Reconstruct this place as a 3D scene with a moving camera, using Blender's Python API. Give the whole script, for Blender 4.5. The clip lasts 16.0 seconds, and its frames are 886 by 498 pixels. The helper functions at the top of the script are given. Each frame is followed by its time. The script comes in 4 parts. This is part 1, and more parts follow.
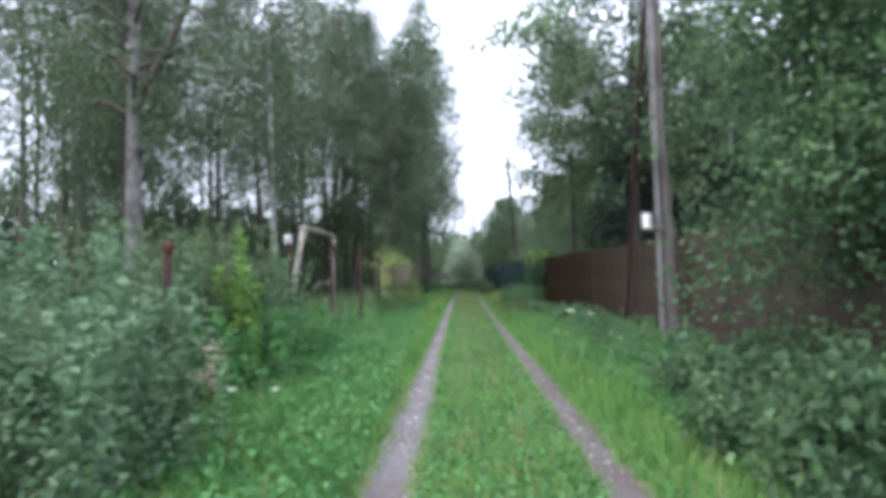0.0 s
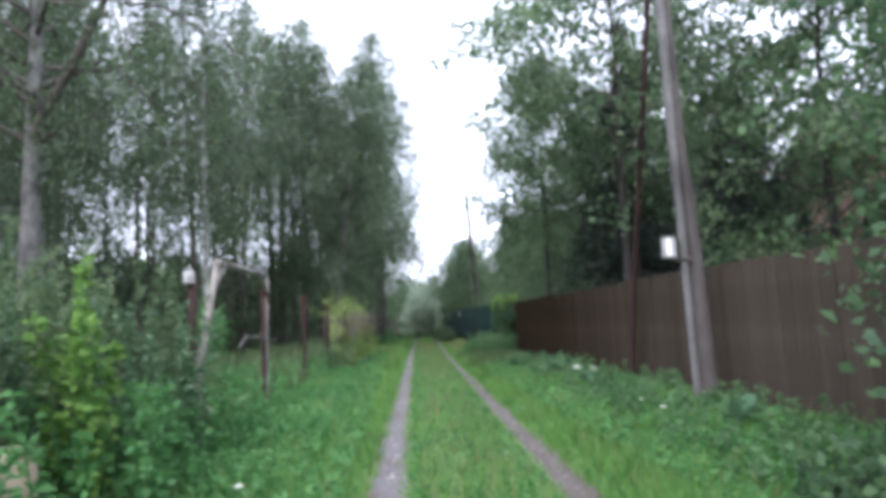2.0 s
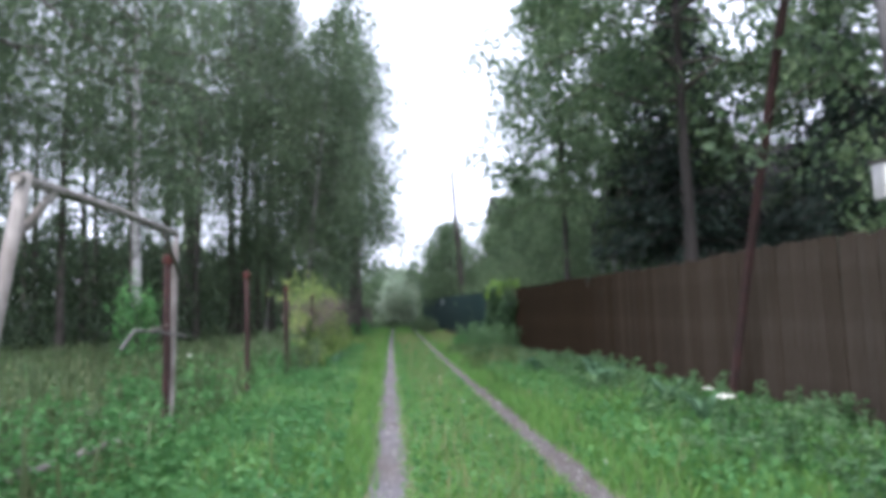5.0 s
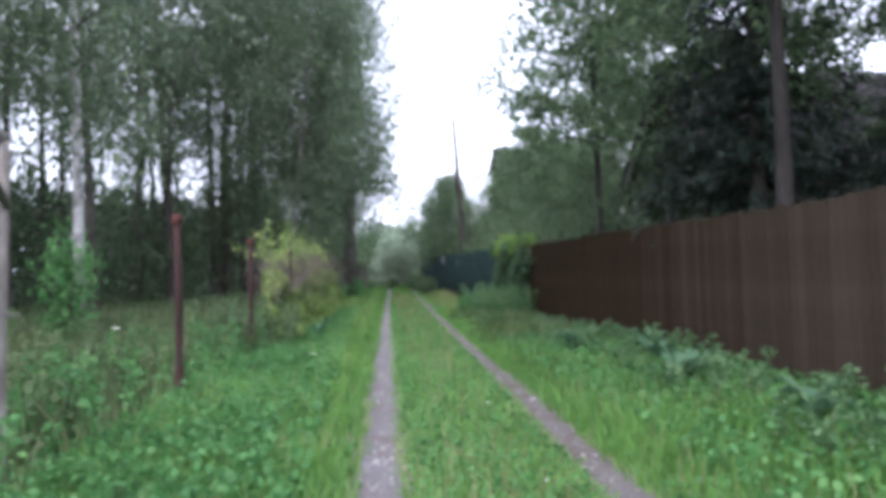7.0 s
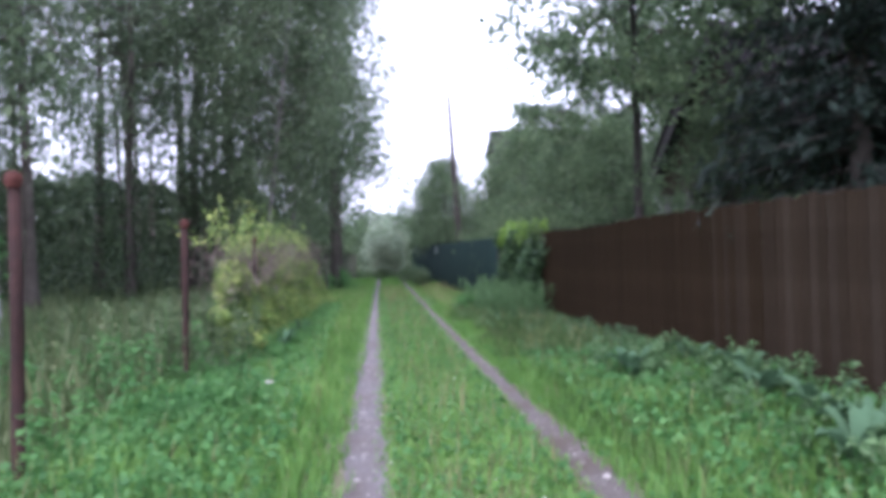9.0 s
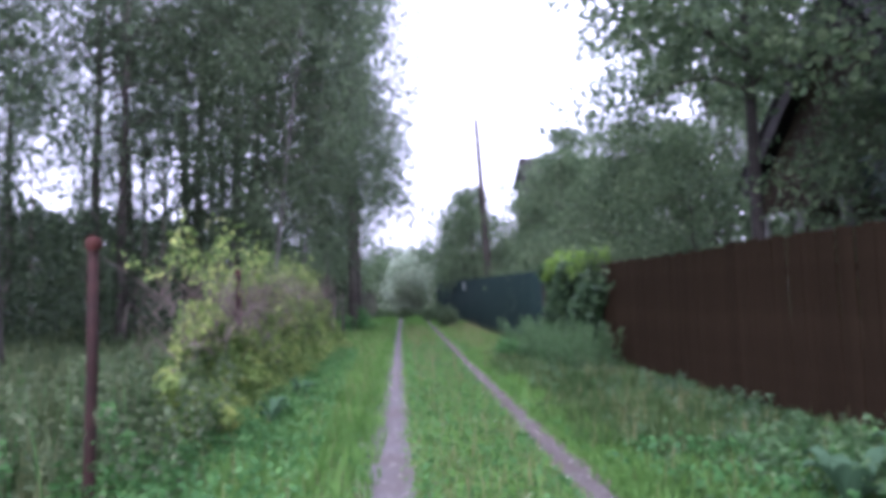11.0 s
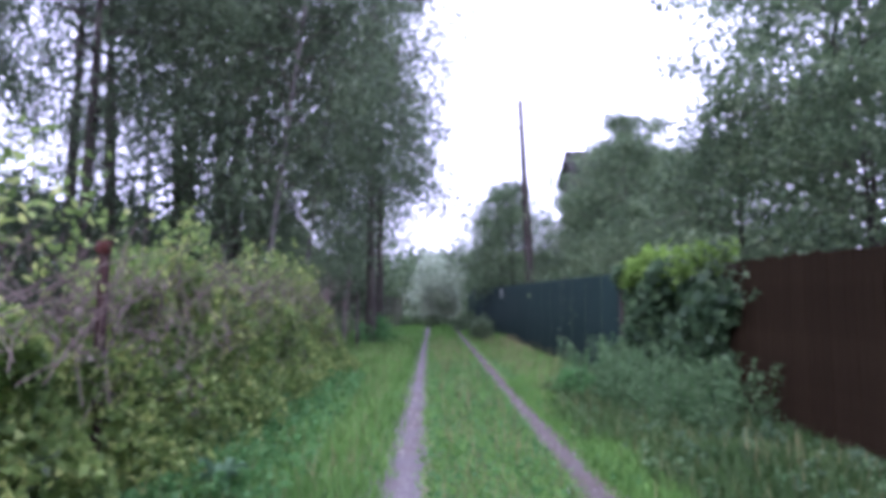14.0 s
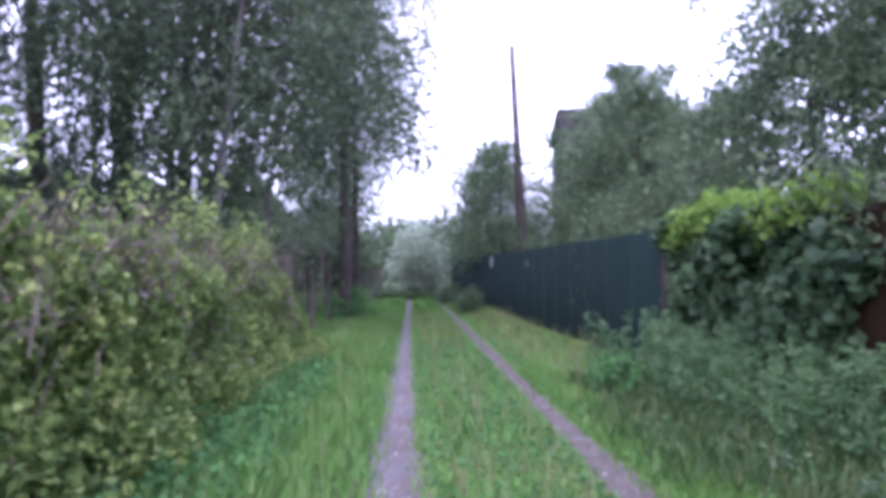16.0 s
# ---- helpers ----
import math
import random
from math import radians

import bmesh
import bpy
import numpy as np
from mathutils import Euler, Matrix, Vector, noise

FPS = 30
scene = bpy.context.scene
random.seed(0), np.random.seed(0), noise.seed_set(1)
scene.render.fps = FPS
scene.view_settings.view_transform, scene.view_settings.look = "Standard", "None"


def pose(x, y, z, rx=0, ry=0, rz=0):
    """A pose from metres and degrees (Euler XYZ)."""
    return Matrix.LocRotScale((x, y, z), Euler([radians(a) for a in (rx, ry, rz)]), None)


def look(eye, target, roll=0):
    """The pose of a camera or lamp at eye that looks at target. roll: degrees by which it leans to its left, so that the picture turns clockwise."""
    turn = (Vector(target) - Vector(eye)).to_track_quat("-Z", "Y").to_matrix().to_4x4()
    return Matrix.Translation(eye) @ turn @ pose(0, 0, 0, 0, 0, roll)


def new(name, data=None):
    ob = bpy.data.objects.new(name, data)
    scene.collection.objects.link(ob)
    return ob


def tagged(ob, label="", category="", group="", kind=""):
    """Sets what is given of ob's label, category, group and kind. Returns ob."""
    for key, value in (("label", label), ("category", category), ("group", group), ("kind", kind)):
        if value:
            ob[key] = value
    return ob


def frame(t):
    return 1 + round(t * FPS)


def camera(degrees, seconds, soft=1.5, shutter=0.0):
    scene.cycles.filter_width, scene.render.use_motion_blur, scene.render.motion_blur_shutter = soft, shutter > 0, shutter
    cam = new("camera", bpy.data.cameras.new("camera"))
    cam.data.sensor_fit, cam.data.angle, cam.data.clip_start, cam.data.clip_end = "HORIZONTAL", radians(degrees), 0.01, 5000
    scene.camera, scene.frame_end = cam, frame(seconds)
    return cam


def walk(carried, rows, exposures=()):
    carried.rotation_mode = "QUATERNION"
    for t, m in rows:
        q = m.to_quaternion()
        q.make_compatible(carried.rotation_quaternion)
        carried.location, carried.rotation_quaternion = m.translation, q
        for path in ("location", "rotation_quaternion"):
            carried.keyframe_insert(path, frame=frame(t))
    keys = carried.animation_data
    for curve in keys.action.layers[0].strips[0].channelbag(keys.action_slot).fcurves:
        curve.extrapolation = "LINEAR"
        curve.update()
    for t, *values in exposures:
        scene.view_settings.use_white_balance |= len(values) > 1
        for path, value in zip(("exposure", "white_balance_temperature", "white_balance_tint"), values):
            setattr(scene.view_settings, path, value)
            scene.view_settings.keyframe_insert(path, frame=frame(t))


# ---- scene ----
cam = camera(68.2, 16.0, soft=5.4)
METRES, EYE, TILT, LEAN, TURN = 22.5, 1.4, -3.55, 0.0, 0.0
ROWS = [
    (0.0, 0.0, 0.0, 0.0, 0.14, 5.8, 1.34),
    (0.5, -0.0048, 0.0307, 0.001, 2.22, 6.15, 1.47),
    (1.0, -0.0037, 0.0637, 0.0031, -3.85, 8.6, 3.11),
    (1.5, -0.0059, 0.0936, 0.0059, -2.54, 9.46, 2.95),
    (2.0, -0.0061, 0.1242, 0.0076, -3.65, 9.87, 2.88),
    (2.5, -0.0072, 0.1555, 0.0107, -3.31, 9.56, 3.29),
    (3.0, -0.0113, 0.1868, 0.0131, -2.66, 9.44, 2.8),
    (5.5, -0.0139, 0.3418, 0.0211, -6.85, 8.28, 2.68),
    (6.0, -0.0113, 0.3745, 0.0245, -6.46, 5.8, 3.81),
    (6.5, -0.0108, 0.4037, 0.0265, -4.52, 5.65, 2.56),
    (7.0, -0.008, 0.4375, 0.0281, -6.28, 5.21, 2.05),
    (7.5, -0.0085, 0.4673, 0.0298, -4.16, 4.86, 0.85),
    (8.0, -0.0046, 0.4995, 0.0316, -7.31, 3.1, 0.76),
    (8.5, -0.0033, 0.5287, 0.0352, -6.29, 2.41, 1.74),
    (9.0, -0.0032, 0.5581, 0.0379, -7.19, 4.22, 1.84),
    (9.5, -0.0026, 0.5898, 0.0414, -3.32, 4.79, 2.1),
    (10.0, -0.0046, 0.6223, 0.0441, -3.77, 6.99, 2.19),
    (12.5, 0.0082, 0.7796, 0.0494, -6.58, 7.66, 1.64),
    (13.0, 0.0095, 0.8103, 0.0521, -3.49, 7.5, 1.21),
    (13.5, 0.008, 0.8376, 0.0548, -2.53, 7.07, 0.41),
    (14.0, 0.0085, 0.8721, 0.058, -2.84, 8.19, 0.13),
    (14.5, 0.0069, 0.9028, 0.0599, -2.4, 8.61, -0.79),
    (15.0, 0.0063, 0.9349, 0.0599, -3.59, 8.48, -0.01),
    (15.5, 0.0044, 0.963, 0.0607, -2.78, 6.46, 0.27),
    (16.0, 0.0071, 0.9948, 0.0621, -4.64, 5.77, 0.68),
]
EXPOSURES = [(0.0, 1.58, 5850, 19), (6.0, 1.63, 5820, 21), (9.0, 1.84, 5670, 30), (10.0, 1.82, 5600, 35), (13.0, 1.66, 5420, 40), (16.0, 1.91, 5370, 47)]
walk(cam, [(t, pose(0, 0, EYE, TILT, LEAN, TURN) @ pose(METRES * x, METRES * y, METRES * z, 90 + pitch, roll, yaw)) for t, x, y, z, yaw, pitch, roll in ROWS], EXPOSURES)

# ---- light: an overcast, bright sky ----
world = bpy.data.worlds.new("overcast_sky")
scene.world = world
world.use_nodes = True
wn = world.node_tree.nodes
sky = wn.new("ShaderNodeTexSky")
sky.sky_type = "NISHITA"
sky.sun_disc = False
sky.sun_elevation = radians(48)
sky.sun_rotation = radians(200)
sky.air_density, sky.dust_density, sky.ozone_density = 1.0, 6.0, 1.0
wn["Background"].inputs["Strength"].default_value = 0.13
cloud = wn.new("ShaderNodeMix")  # an even layer of cloud over the clear sky
cloud.data_type = "RGBA"
cloud.inputs[0].default_value = 0.8
cloud.inputs[7].default_value = (9.0, 9.4, 9.9, 1)
world.node_tree.links.new(sky.outputs["Color"], cloud.inputs[6])
world.node_tree.links.new(cloud.outputs[2], wn["Background"].inputs["Color"])
sun = new("sun", bpy.data.lights.new("sun", "SUN"))
sun.data.energy, sun.data.angle, sun.data.color = 0.8, radians(40), (1.0, 0.96, 0.9)
sun.matrix_world = look((0, 0, 0), (0.25, 0.62, -0.75))

rng = np.random.default_rng(7)


# ---- materials ----
def mat(name, rough=0.8, spec=0.3):
    m = bpy.data.materials.new(name)
    m.use_nodes = True
    b = m.node_tree.nodes["Principled BSDF"]
    b.inputs["Roughness"].default_value = rough
    b.inputs["Specular IOR Level"].default_value = spec
    return m, m.node_tree.nodes, m.node_tree.links, b


def ramp(nodes, stops):
    r = nodes.new("ShaderNodeValToRGB")
    e = r.color_ramp.elements
    while len(e) < len(stops):
        e.new(0.5)
    for k, (p, c) in zip(e, stops):
        k.position, k.color = p, (*c, 1)
    return r


def texture(nodes, links, scale, detail=4, stretch=(1, 1, 1), space="Object", rough=0.6):
    tc = nodes.new("ShaderNodeTexCoord")
    mp = nodes.new("ShaderNodeMapping")
    mp.inputs["Scale"].default_value = stretch
    n = nodes.new("ShaderNodeTexNoise")
    n.inputs["Scale"].default_value, n.inputs["Detail"].default_value, n.inputs["Roughness"].default_value = scale, detail, rough
    if space == "World":
        g = nodes.new("ShaderNodeNewGeometry")
        links.new(g.outputs["Position"], mp.inputs["Vector"])
    else:
        links.new(tc.outputs[space], mp.inputs["Vector"])
    links.new(mp.outputs["Vector"], n.inputs["Vector"])
    return n


def blend(nodes, links, a, b, fac, mode="MIX"):
    m = nodes.new("ShaderNodeMix")
    m.data_type, m.blend_type = "RGBA", mode
    for sock, v in ((0, fac), (6, a), (7, b)):
        if hasattr(v, "is_output"):
            links.new(v, m.inputs[sock])
        elif sock == 0:
            m.inputs[0].default_value = v
        else:
            m.inputs[sock].default_value = (*v, 1)
    return m.outputs[2]


def bump(nodes, links, height, bsdf, strength=0.4, distance=0.02):
    b = nodes.new("ShaderNodeBump")
    b.inputs["Strength"].default_value, b.inputs["Distance"].default_value = strength, distance
    links.new(height, b.inputs["Height"])
    links.new(b.outputs["Normal"], bsdf.inputs["Normal"])


def leaf_mat(name, dark, mid, light, clump=0.6, through_light=0.35, rough=0.55):
    """Leaves: each blade differs a little, and whole clumps differ from one another."""
    m, n, l, b = mat(name, rough, 0.25)
    g = n.new("ShaderNodeNewGeometry")
    r = ramp(n, [(0.0, dark), (0.55, mid), (1.0, light)])
    big = texture(n, l, clump, 3, space="World")
    s = n.new("ShaderNodeMath")
    s.operation = "MULTIPLY_ADD"
    s.inputs[1].default_value = 0.55
    l.new(g.outputs["Random Per Island"], s.inputs[0])
    k = n.new("ShaderNodeMath")
    k.operation = "MULTIPLY_ADD"
    k.inputs[1].default_value, k.inputs[2].default_value = 1.3, -0.42
    l.new(big.outputs["Fac"], k.inputs[0])
    l.new(k.outputs[0], s.inputs[2])
    l.new(s.outputs[0], r.inputs["Fac"])
    l.new(r.outputs["Color"], b.inputs["Base Color"])
    t = n.new("ShaderNodeBsdfTranslucent")
    l.new(r.outputs["Color"], t.inputs["Color"])
    x = n.new("ShaderNodeMixShader")
    x.inputs[0].default_value = through_light
    l.new(b.outputs[0], x.inputs[1])
    l.new(t.outputs[0], x.inputs[2])
    l.new(x.outputs[0], n["Material Output"].inputs["Surface"])
    return m


def mottled(name, a, b_, c, fine=18, coarse=1.2, stretch=(1, 1, 1), rough=0.85, relief=0.4, depth=0.01, space="Object", spec=0.25, metal=0.0, vary=0.0):
    m, n, l, b = mat(name, rough, spec)
    b.inputs["Metallic"].default_value = metal
    f = texture(n, l, fine, 5, stretch, space)
    g = texture(n, l, coarse, 4, (1, 1, 1), space)
    rf = ramp(n, [(0.3, a), (0.7, b_)])
    l.new(f.outputs["Fac"], rf.inputs["Fac"])
    rg = ramp(n, [(0.42, (0, 0, 0)), (0.68, (1, 1, 1))])
    l.new(g.outputs["Fac"], rg.inputs["Fac"])
    col = blend(n, l, rf.outputs["Color"], c, rg.outputs["Color"])
    if vary:
        o = n.new("ShaderNodeObjectInfo")
        rv = ramp(n, [(0, (1 - vary,) * 3), (1, (1 + vary,) * 3)])
        l.new(o.outputs["Random"], rv.inputs["Fac"])
        col = blend(n, l, col, rv.outputs["Color"], 1.0, "MULTIPLY")
    l.new(col, b.inputs["Base Color"])
    bump(n, l, f.outputs["Fac"], b, relief, depth)
    return m


M_BIRCH_LEAF = leaf_mat("birch_leaves", (0.044, 0.072, 0.042), (0.088, 0.132, 0.070), (0.145, 0.20, 0.105), 0.5, 0.45)
M_TREE_LEAF = leaf_mat("garden_tree_leaves", (0.032, 0.060, 0.032), (0.098, 0.156, 0.078), (0.22, 0.30, 0.15), 1.0, 0.45)
M_NEAR_LEAF = leaf_mat("overhanging_leaves", (0.032, 0.07, 0.034), (0.074, 0.138, 0.062), (0.15, 0.25, 0.10), 1.3, 0.45)
M_SPRUCE = leaf_mat("spruce_needles", (0.010, 0.020, 0.015), (0.018, 0.034, 0.024), (0.03, 0.05, 0.034), 0.9, 0.1)
M_WILLOW = leaf_mat("willow_leaves", (0.32, 0.41, 0.29), (0.47, 0.56, 0.42), (0.60, 0.67, 0.53), 1.4, 0.5)
M_HEDGE = leaf_mat("hedge_leaves", (0.045, 0.090, 0.032), (0.20, 0.31, 0.085), (0.56, 0.61, 0.21), 3.2, 0.47)
M_HEDGE_DRY = leaf_mat("dry_hedge_twigs", (0.1, 0.085, 0.07), (0.2, 0.175, 0.14), (0.32, 0.29, 0.23), 1.4, 0.3)
M_VINE = leaf_mat("vine_leaves", (0.022, 0.05, 0.028), (0.055, 0.11, 0.05), (0.12, 0.20, 0.085), 2.2, 0.3)
M_VINE_TOP = leaf_mat("young_vine_leaves", (0.11, 0.20, 0.04), (0.19, 0.33, 0.065), (0.28, 0.45, 0.10), 1.2, 0.45)
M_WEED = leaf_mat("weed_leaves", (0.04, 0.125, 0.04), (0.085, 0.225, 0.07), (0.16, 0.33, 0.11), 1.1, 0.45)
M_WEED_GREY = leaf_mat("mugwort_leaves", (0.042, 0.088, 0.048), (0.098, 0.172, 0.090), (0.21, 0.315, 0.18), 1.8, 0.4)
M_WEED_DULL = leaf_mat("dull_weed_leaves", (0.055, 0.085, 0.045), (0.10, 0.15, 0.07), (0.17, 0.21, 0.11), 1.6, 0.4)
M_WEED_PALE = leaf_mat("pale_weed_leaves", (0.05, 0.11, 0.045), (0.105, 0.20, 0.085), (0.19, 0.30, 0.14), 1.4, 0.4)
M_HOP = leaf_mat("yellow_green_climber_leaves", (0.075, 0.165, 0.035), (0.14, 0.27, 0.055), (0.24, 0.39, 0.10), 2.5, 0.45)
M_GRASS = leaf_mat("grass_blades", (0.075, 0.17, 0.04), (0.125, 0.27, 0.06), (0.19, 0.34, 0.09), 0.8, 0.45)
M_GRASS_DRY = leaf_mat("dry_grass", (0.12, 0.14, 0.06), (0.20, 0.21, 0.095), (0.32, 0.30, 0.16), 0.9)
M_TALL = leaf_mat("tall_verge_grass", (0.026, 0.062, 0.017), (0.052, 0.110, 0.029), (0.105, 0.165, 0.052), 1.6, 0.3)
M_UNDER = leaf_mat("undergrowth_leaves", (0.028, 0.050, 0.027), (0.056, 0.090, 0.045), (0.10, 0.14, 0.07), 0.6, 0.35)
M_FLOOR_GRASS = leaf_mat("woodland_grass", (0.045, 0.078, 0.034), (0.09, 0.132, 0.056), (0.18, 0.205, 0.10), 0.7, 0.4)
M_FLOWER = mottled("white_petals", (0.75, 0.75, 0.70), (0.85, 0.85, 0.8), (0.7, 0.72, 0.6), 30, 5)
M_BARK = mottled("dark_bark", (0.035, 0.030, 0.026), (0.075, 0.066, 0.056), (0.11, 0.10, 0.085), 14, 1.0, (3, 3, 0.6), 0.95, 0.8, 0.03)
M_BARK_GREY = mottled("grey_bark", (0.026, 0.023, 0.021), (0.055, 0.050, 0.045), (0.022, 0.02, 0.018), 14, 1.2, (3, 3, 0.6), 0.95, 0.8, 0.03)
M_BIRCH = mottled("birch_bark", (0.27, 0.267, 0.255), (0.45, 0.445, 0.43), (0.045, 0.042, 0.038), 4, 2.4, (1, 1, 5), 0.75, 0.3, 0.01)
M_OLD_BIRCH = mottled("cracked_grey_birch_bark", (0.07, 0.068, 0.063), (0.20, 0.197, 0.185), (0.035, 0.032, 0.03), 6, 1.6, (2, 2, 1.2), 0.9, 0.8, 0.03)
M_SOIL = mottled("grassy_soil", (0.045, 0.085, 0.025), (0.085, 0.145, 0.042), (0.10, 0.105, 0.05), 9, 0.6, rough=1.0, relief=0.8, depth=0.04, space="World")
M_TRACK = mottled("worn_gravel_track", (0.085, 0.080, 0.082), (0.175, 0.165, 0.168), (0.10, 0.086, 0.076), 38, 1.6, rough=0.95, relief=0.9, depth=0.02, space="World")
M_DIRT = mottled("worn_dirt_track", (0.065, 0.058, 0.054), (0.145, 0.132, 0.124), (0.078, 0.064, 0.052), 34, 1.8, rough=0.95, relief=0.9, depth=0.02, space="World")
M_MARGIN = mottled("dry_earth_margin", (0.085, 0.095, 0.05), (0.17, 0.15, 0.10), (0.075, 0.105, 0.045), 12, 2.2, rough=1.0, relief=0.8, depth=0.02, space="World")
M_PEBBLE = mottled("pebbles", (0.28, 0.27, 0.26), (0.45, 0.43, 0.41), (0.20, 0.18, 0.17), 9, 3, space="World")
M_BOARD = mottled("brown_fence_rails", (0.034, 0.0250, 0.0148), (0.054, 0.041, 0.026), (0.030, 0.022, 0.0132), 10, 1.5, (9, 9, 0.3), 0.95, 0.35, 0.004, spec=0.04, vary=0.12)
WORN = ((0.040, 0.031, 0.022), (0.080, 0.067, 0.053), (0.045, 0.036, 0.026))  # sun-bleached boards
SHADED = ((0.021, 0.0142, 0.0083), (0.031, 0.0214, 0.0126), (0.018, 0.0122, 0.0072))  # boards under the trees, the trees' shade painted into their colour
# six steps from the bleached tone to the tone with tree shade painted in
BOARD_GRADES = [mottled("brown_painted_boards", *[tuple(a + (b - a) * g / 5 for a, b in zip(p, q)) for p, q in zip(WORN, SHADED)], 13, 1.6, (18, 18, 0.35), 0.95, 0.4, 0.004, spec=0.04, vary=0.09) for g in range(6)]
M_GREEN = mottled("green_sheet_metal", (0.0085, 0.0215, 0.0185), (0.0125, 0.029, 0.0255), (0.0105, 0.024, 0.021), 6, 0.9, (3, 3, 0.5), 0.85, 0.1, 0.003, spec=0.08, vary=0.1)
M_RUST = mottled("rusty_pipe", (0.022, 0.0105, 0.009), (0.038, 0.018, 0.015), (0.018, 0.011, 0.0095), 22, 4, rough=0.9, relief=0.5, depth=0.004)
M_RUST_CAP = mottled("red_rusty_cap", (0.055, 0.018, 0.014), (0.085, 0.028, 0.021), (0.035, 0.015, 0.012), 22, 4, rough=0.9, relief=0.5, depth=0.004)
M_POLE = mottled("weathered_pole_wood", (0.088, 0.086, 0.082), (0.155, 0.151, 0.145), (0.066, 0.064, 0.061), 16, 1.2, (5, 5, 0.35), 0.95, 0.5, 0.008, spec=0.05)
M_STUB = mottled("dark_pole_wood", (0.06, 0.054, 0.05), (0.10, 0.092, 0.086), (0.047, 0.042, 0.039), 14, 1.2, (5, 5, 0.35), 0.95, 0.5, 0.008, spec=0.05)
M_STICK = mottled("bare_grey_wood", (0.17, 0.155, 0.135), (0.30, 0.28, 0.25), (0.12, 0.105, 0.09), 14, 2, (4, 4, 0.5), 0.9, 0.5, 0.006)
M_TWIG = mottled("dry_brown_twigs", (0.10, 0.080, 0.070), (0.19, 0.155, 0.135), (0.12, 0.09, 0.08), 12, 3)
M_STUMP = mottled("pale_cut_wood", (0.36, 0.29, 0.20), (0.52, 0.43, 0.31), (0.25, 0.20, 0.15), 10, 2, rough=0.9)
M_WHITE = mottled("white_enamel", (0.72, 0.72, 0.70), (0.82, 0.82, 0.80), (0.62, 0.61, 0.58), 12, 3, rough=0.5)
M_JAR = mottled("dulled_white_plastic", (0.30, 0.30, 0.29), (0.38, 0.38, 0.37), (0.24, 0.24, 0.22), 10, 3, rough=0.7)
M_TAN = mottled("tan_planed_boards", (0.034, 0.024, 0.016), (0.050, 0.035, 0.023), (0.027, 0.020, 0.0135), 8, 1.2, (0.6, 0.6, 5), 0.7)
M_FASCIA = mottled("grey_fascia", (0.055, 0.05, 0.052), (0.085, 0.078, 0.078), (0.045, 0.04, 0.04), 8, 1)
M_ROOF = mottled("dark_roofing", (0.018, 0.017, 0.018), (0.034, 0.031, 0.032), (0.024, 0.022, 0.022), 6, 0.8, rough=0.95, spec=0.05)
M_DARKWALL = mottled("dark_stained_wall", (0.03, 0.028, 0.026), (0.05, 0.046, 0.042), (0.036, 0.032, 0.03), 8, 1)
M_COLUMN = mottled("pale_column_paint", (0.22, 0.22, 0.21), (0.30, 0.30, 0.285), (0.17, 0.165, 0.155), 6, 1)
M_PINK = mottled("pinkish_brick_wall", (0.36, 0.225, 0.185), (0.48, 0.32, 0.27), (0.32, 0.20, 0.165), 22, 1.5)
M_ROOF_GREY = mottled("grey_slate_roof", (0.17, 0.165, 0.17), (0.26, 0.25, 0.25), (0.14, 0.13, 0.13), 8, 1, (1, 6, 1))
M_FAR = leaf_mat("distant_wood_leaves", (0.05, 0.072, 0.055), (0.075, 0.10, 0.075), (0.10, 0.13, 0.10), 0.12, 0.1)
M_BLADE = leaf_mat("broad_leaves", (0.05, 0.11, 0.06), (0.08, 0.16, 0.085), (0.12, 0.21, 0.115), 1.5, 0.35, 0.9)
mg, ng, lg, bg = mat("window_glass", 0.06, 0.5)
bg.inputs["Base Color"].default_value = (0.02, 0.022, 0.025, 1)
M_GLASS = mg


# ---- mesh helpers ----
def mesh_from(name, verts, quads, material, smooth=False):
    """A mesh out of arrays: verts (n, 3), quads (m, 4) or (m, 3)."""
    verts, quads = np.asarray(verts, np.float32), np.asarray(quads, np.int32)
    me = bpy.data.meshes.new(name)
    k = quads.shape[1]
    me.vertices.add(len(verts))
    me.vertices.foreach_set("co", verts.ravel())
    me.loops.add(quads.size)
    me.loops.foreach_set("vertex_index", quads.ravel())
    me.polygons.add(len(quads))
    me.polygons.foreach_set("loop_start", np.arange(0, quads.size, k, dtype=np.int32))
    me.polygons.foreach_set("loop_total", np.full(len(quads), k, np.int32))
    if smooth:
        me.polygons.foreach_set("use_smooth", np.ones(len(quads), bool))
    me.materials.append(material)
    me.update(calc_edges=True)
    return me


def unit(v):
    return v / np.maximum(np.linalg.norm(v, axis=-1, keepdims=True), 1e-6)


def leaf_mesh(name, c, size, material, width=0.55, axis=None, spread=1.0, fold=0.18):
    """Folded rhombic leaves with centres c; axis: the way in which they point, on the whole."""
    c = np.asarray(c, float)
    k = len(c)
    a = rng.normal(size=(k, 3)) * spread
    if axis is not None:
        a = a + np.asarray(axis, float)
    a = unit(a)
    b = unit(np.cross(a, rng.normal(size=(k, 3))))
    nn = np.cross(a, b)
    s = np.broadcast_to(np.asarray(size, float), (k,)) * rng.uniform(0.65, 1.3, k)
    s = s[:, None]
    w = s * width * 0.5
    v = np.stack([c - a * s / 2, c + b * w - nn * s * fold, c + a * s / 2, c - b * w - nn * s * fold], 1)
    return mesh_from(name, v.reshape(-1, 3), np.arange(4 * k).reshape(-1, 4), material)


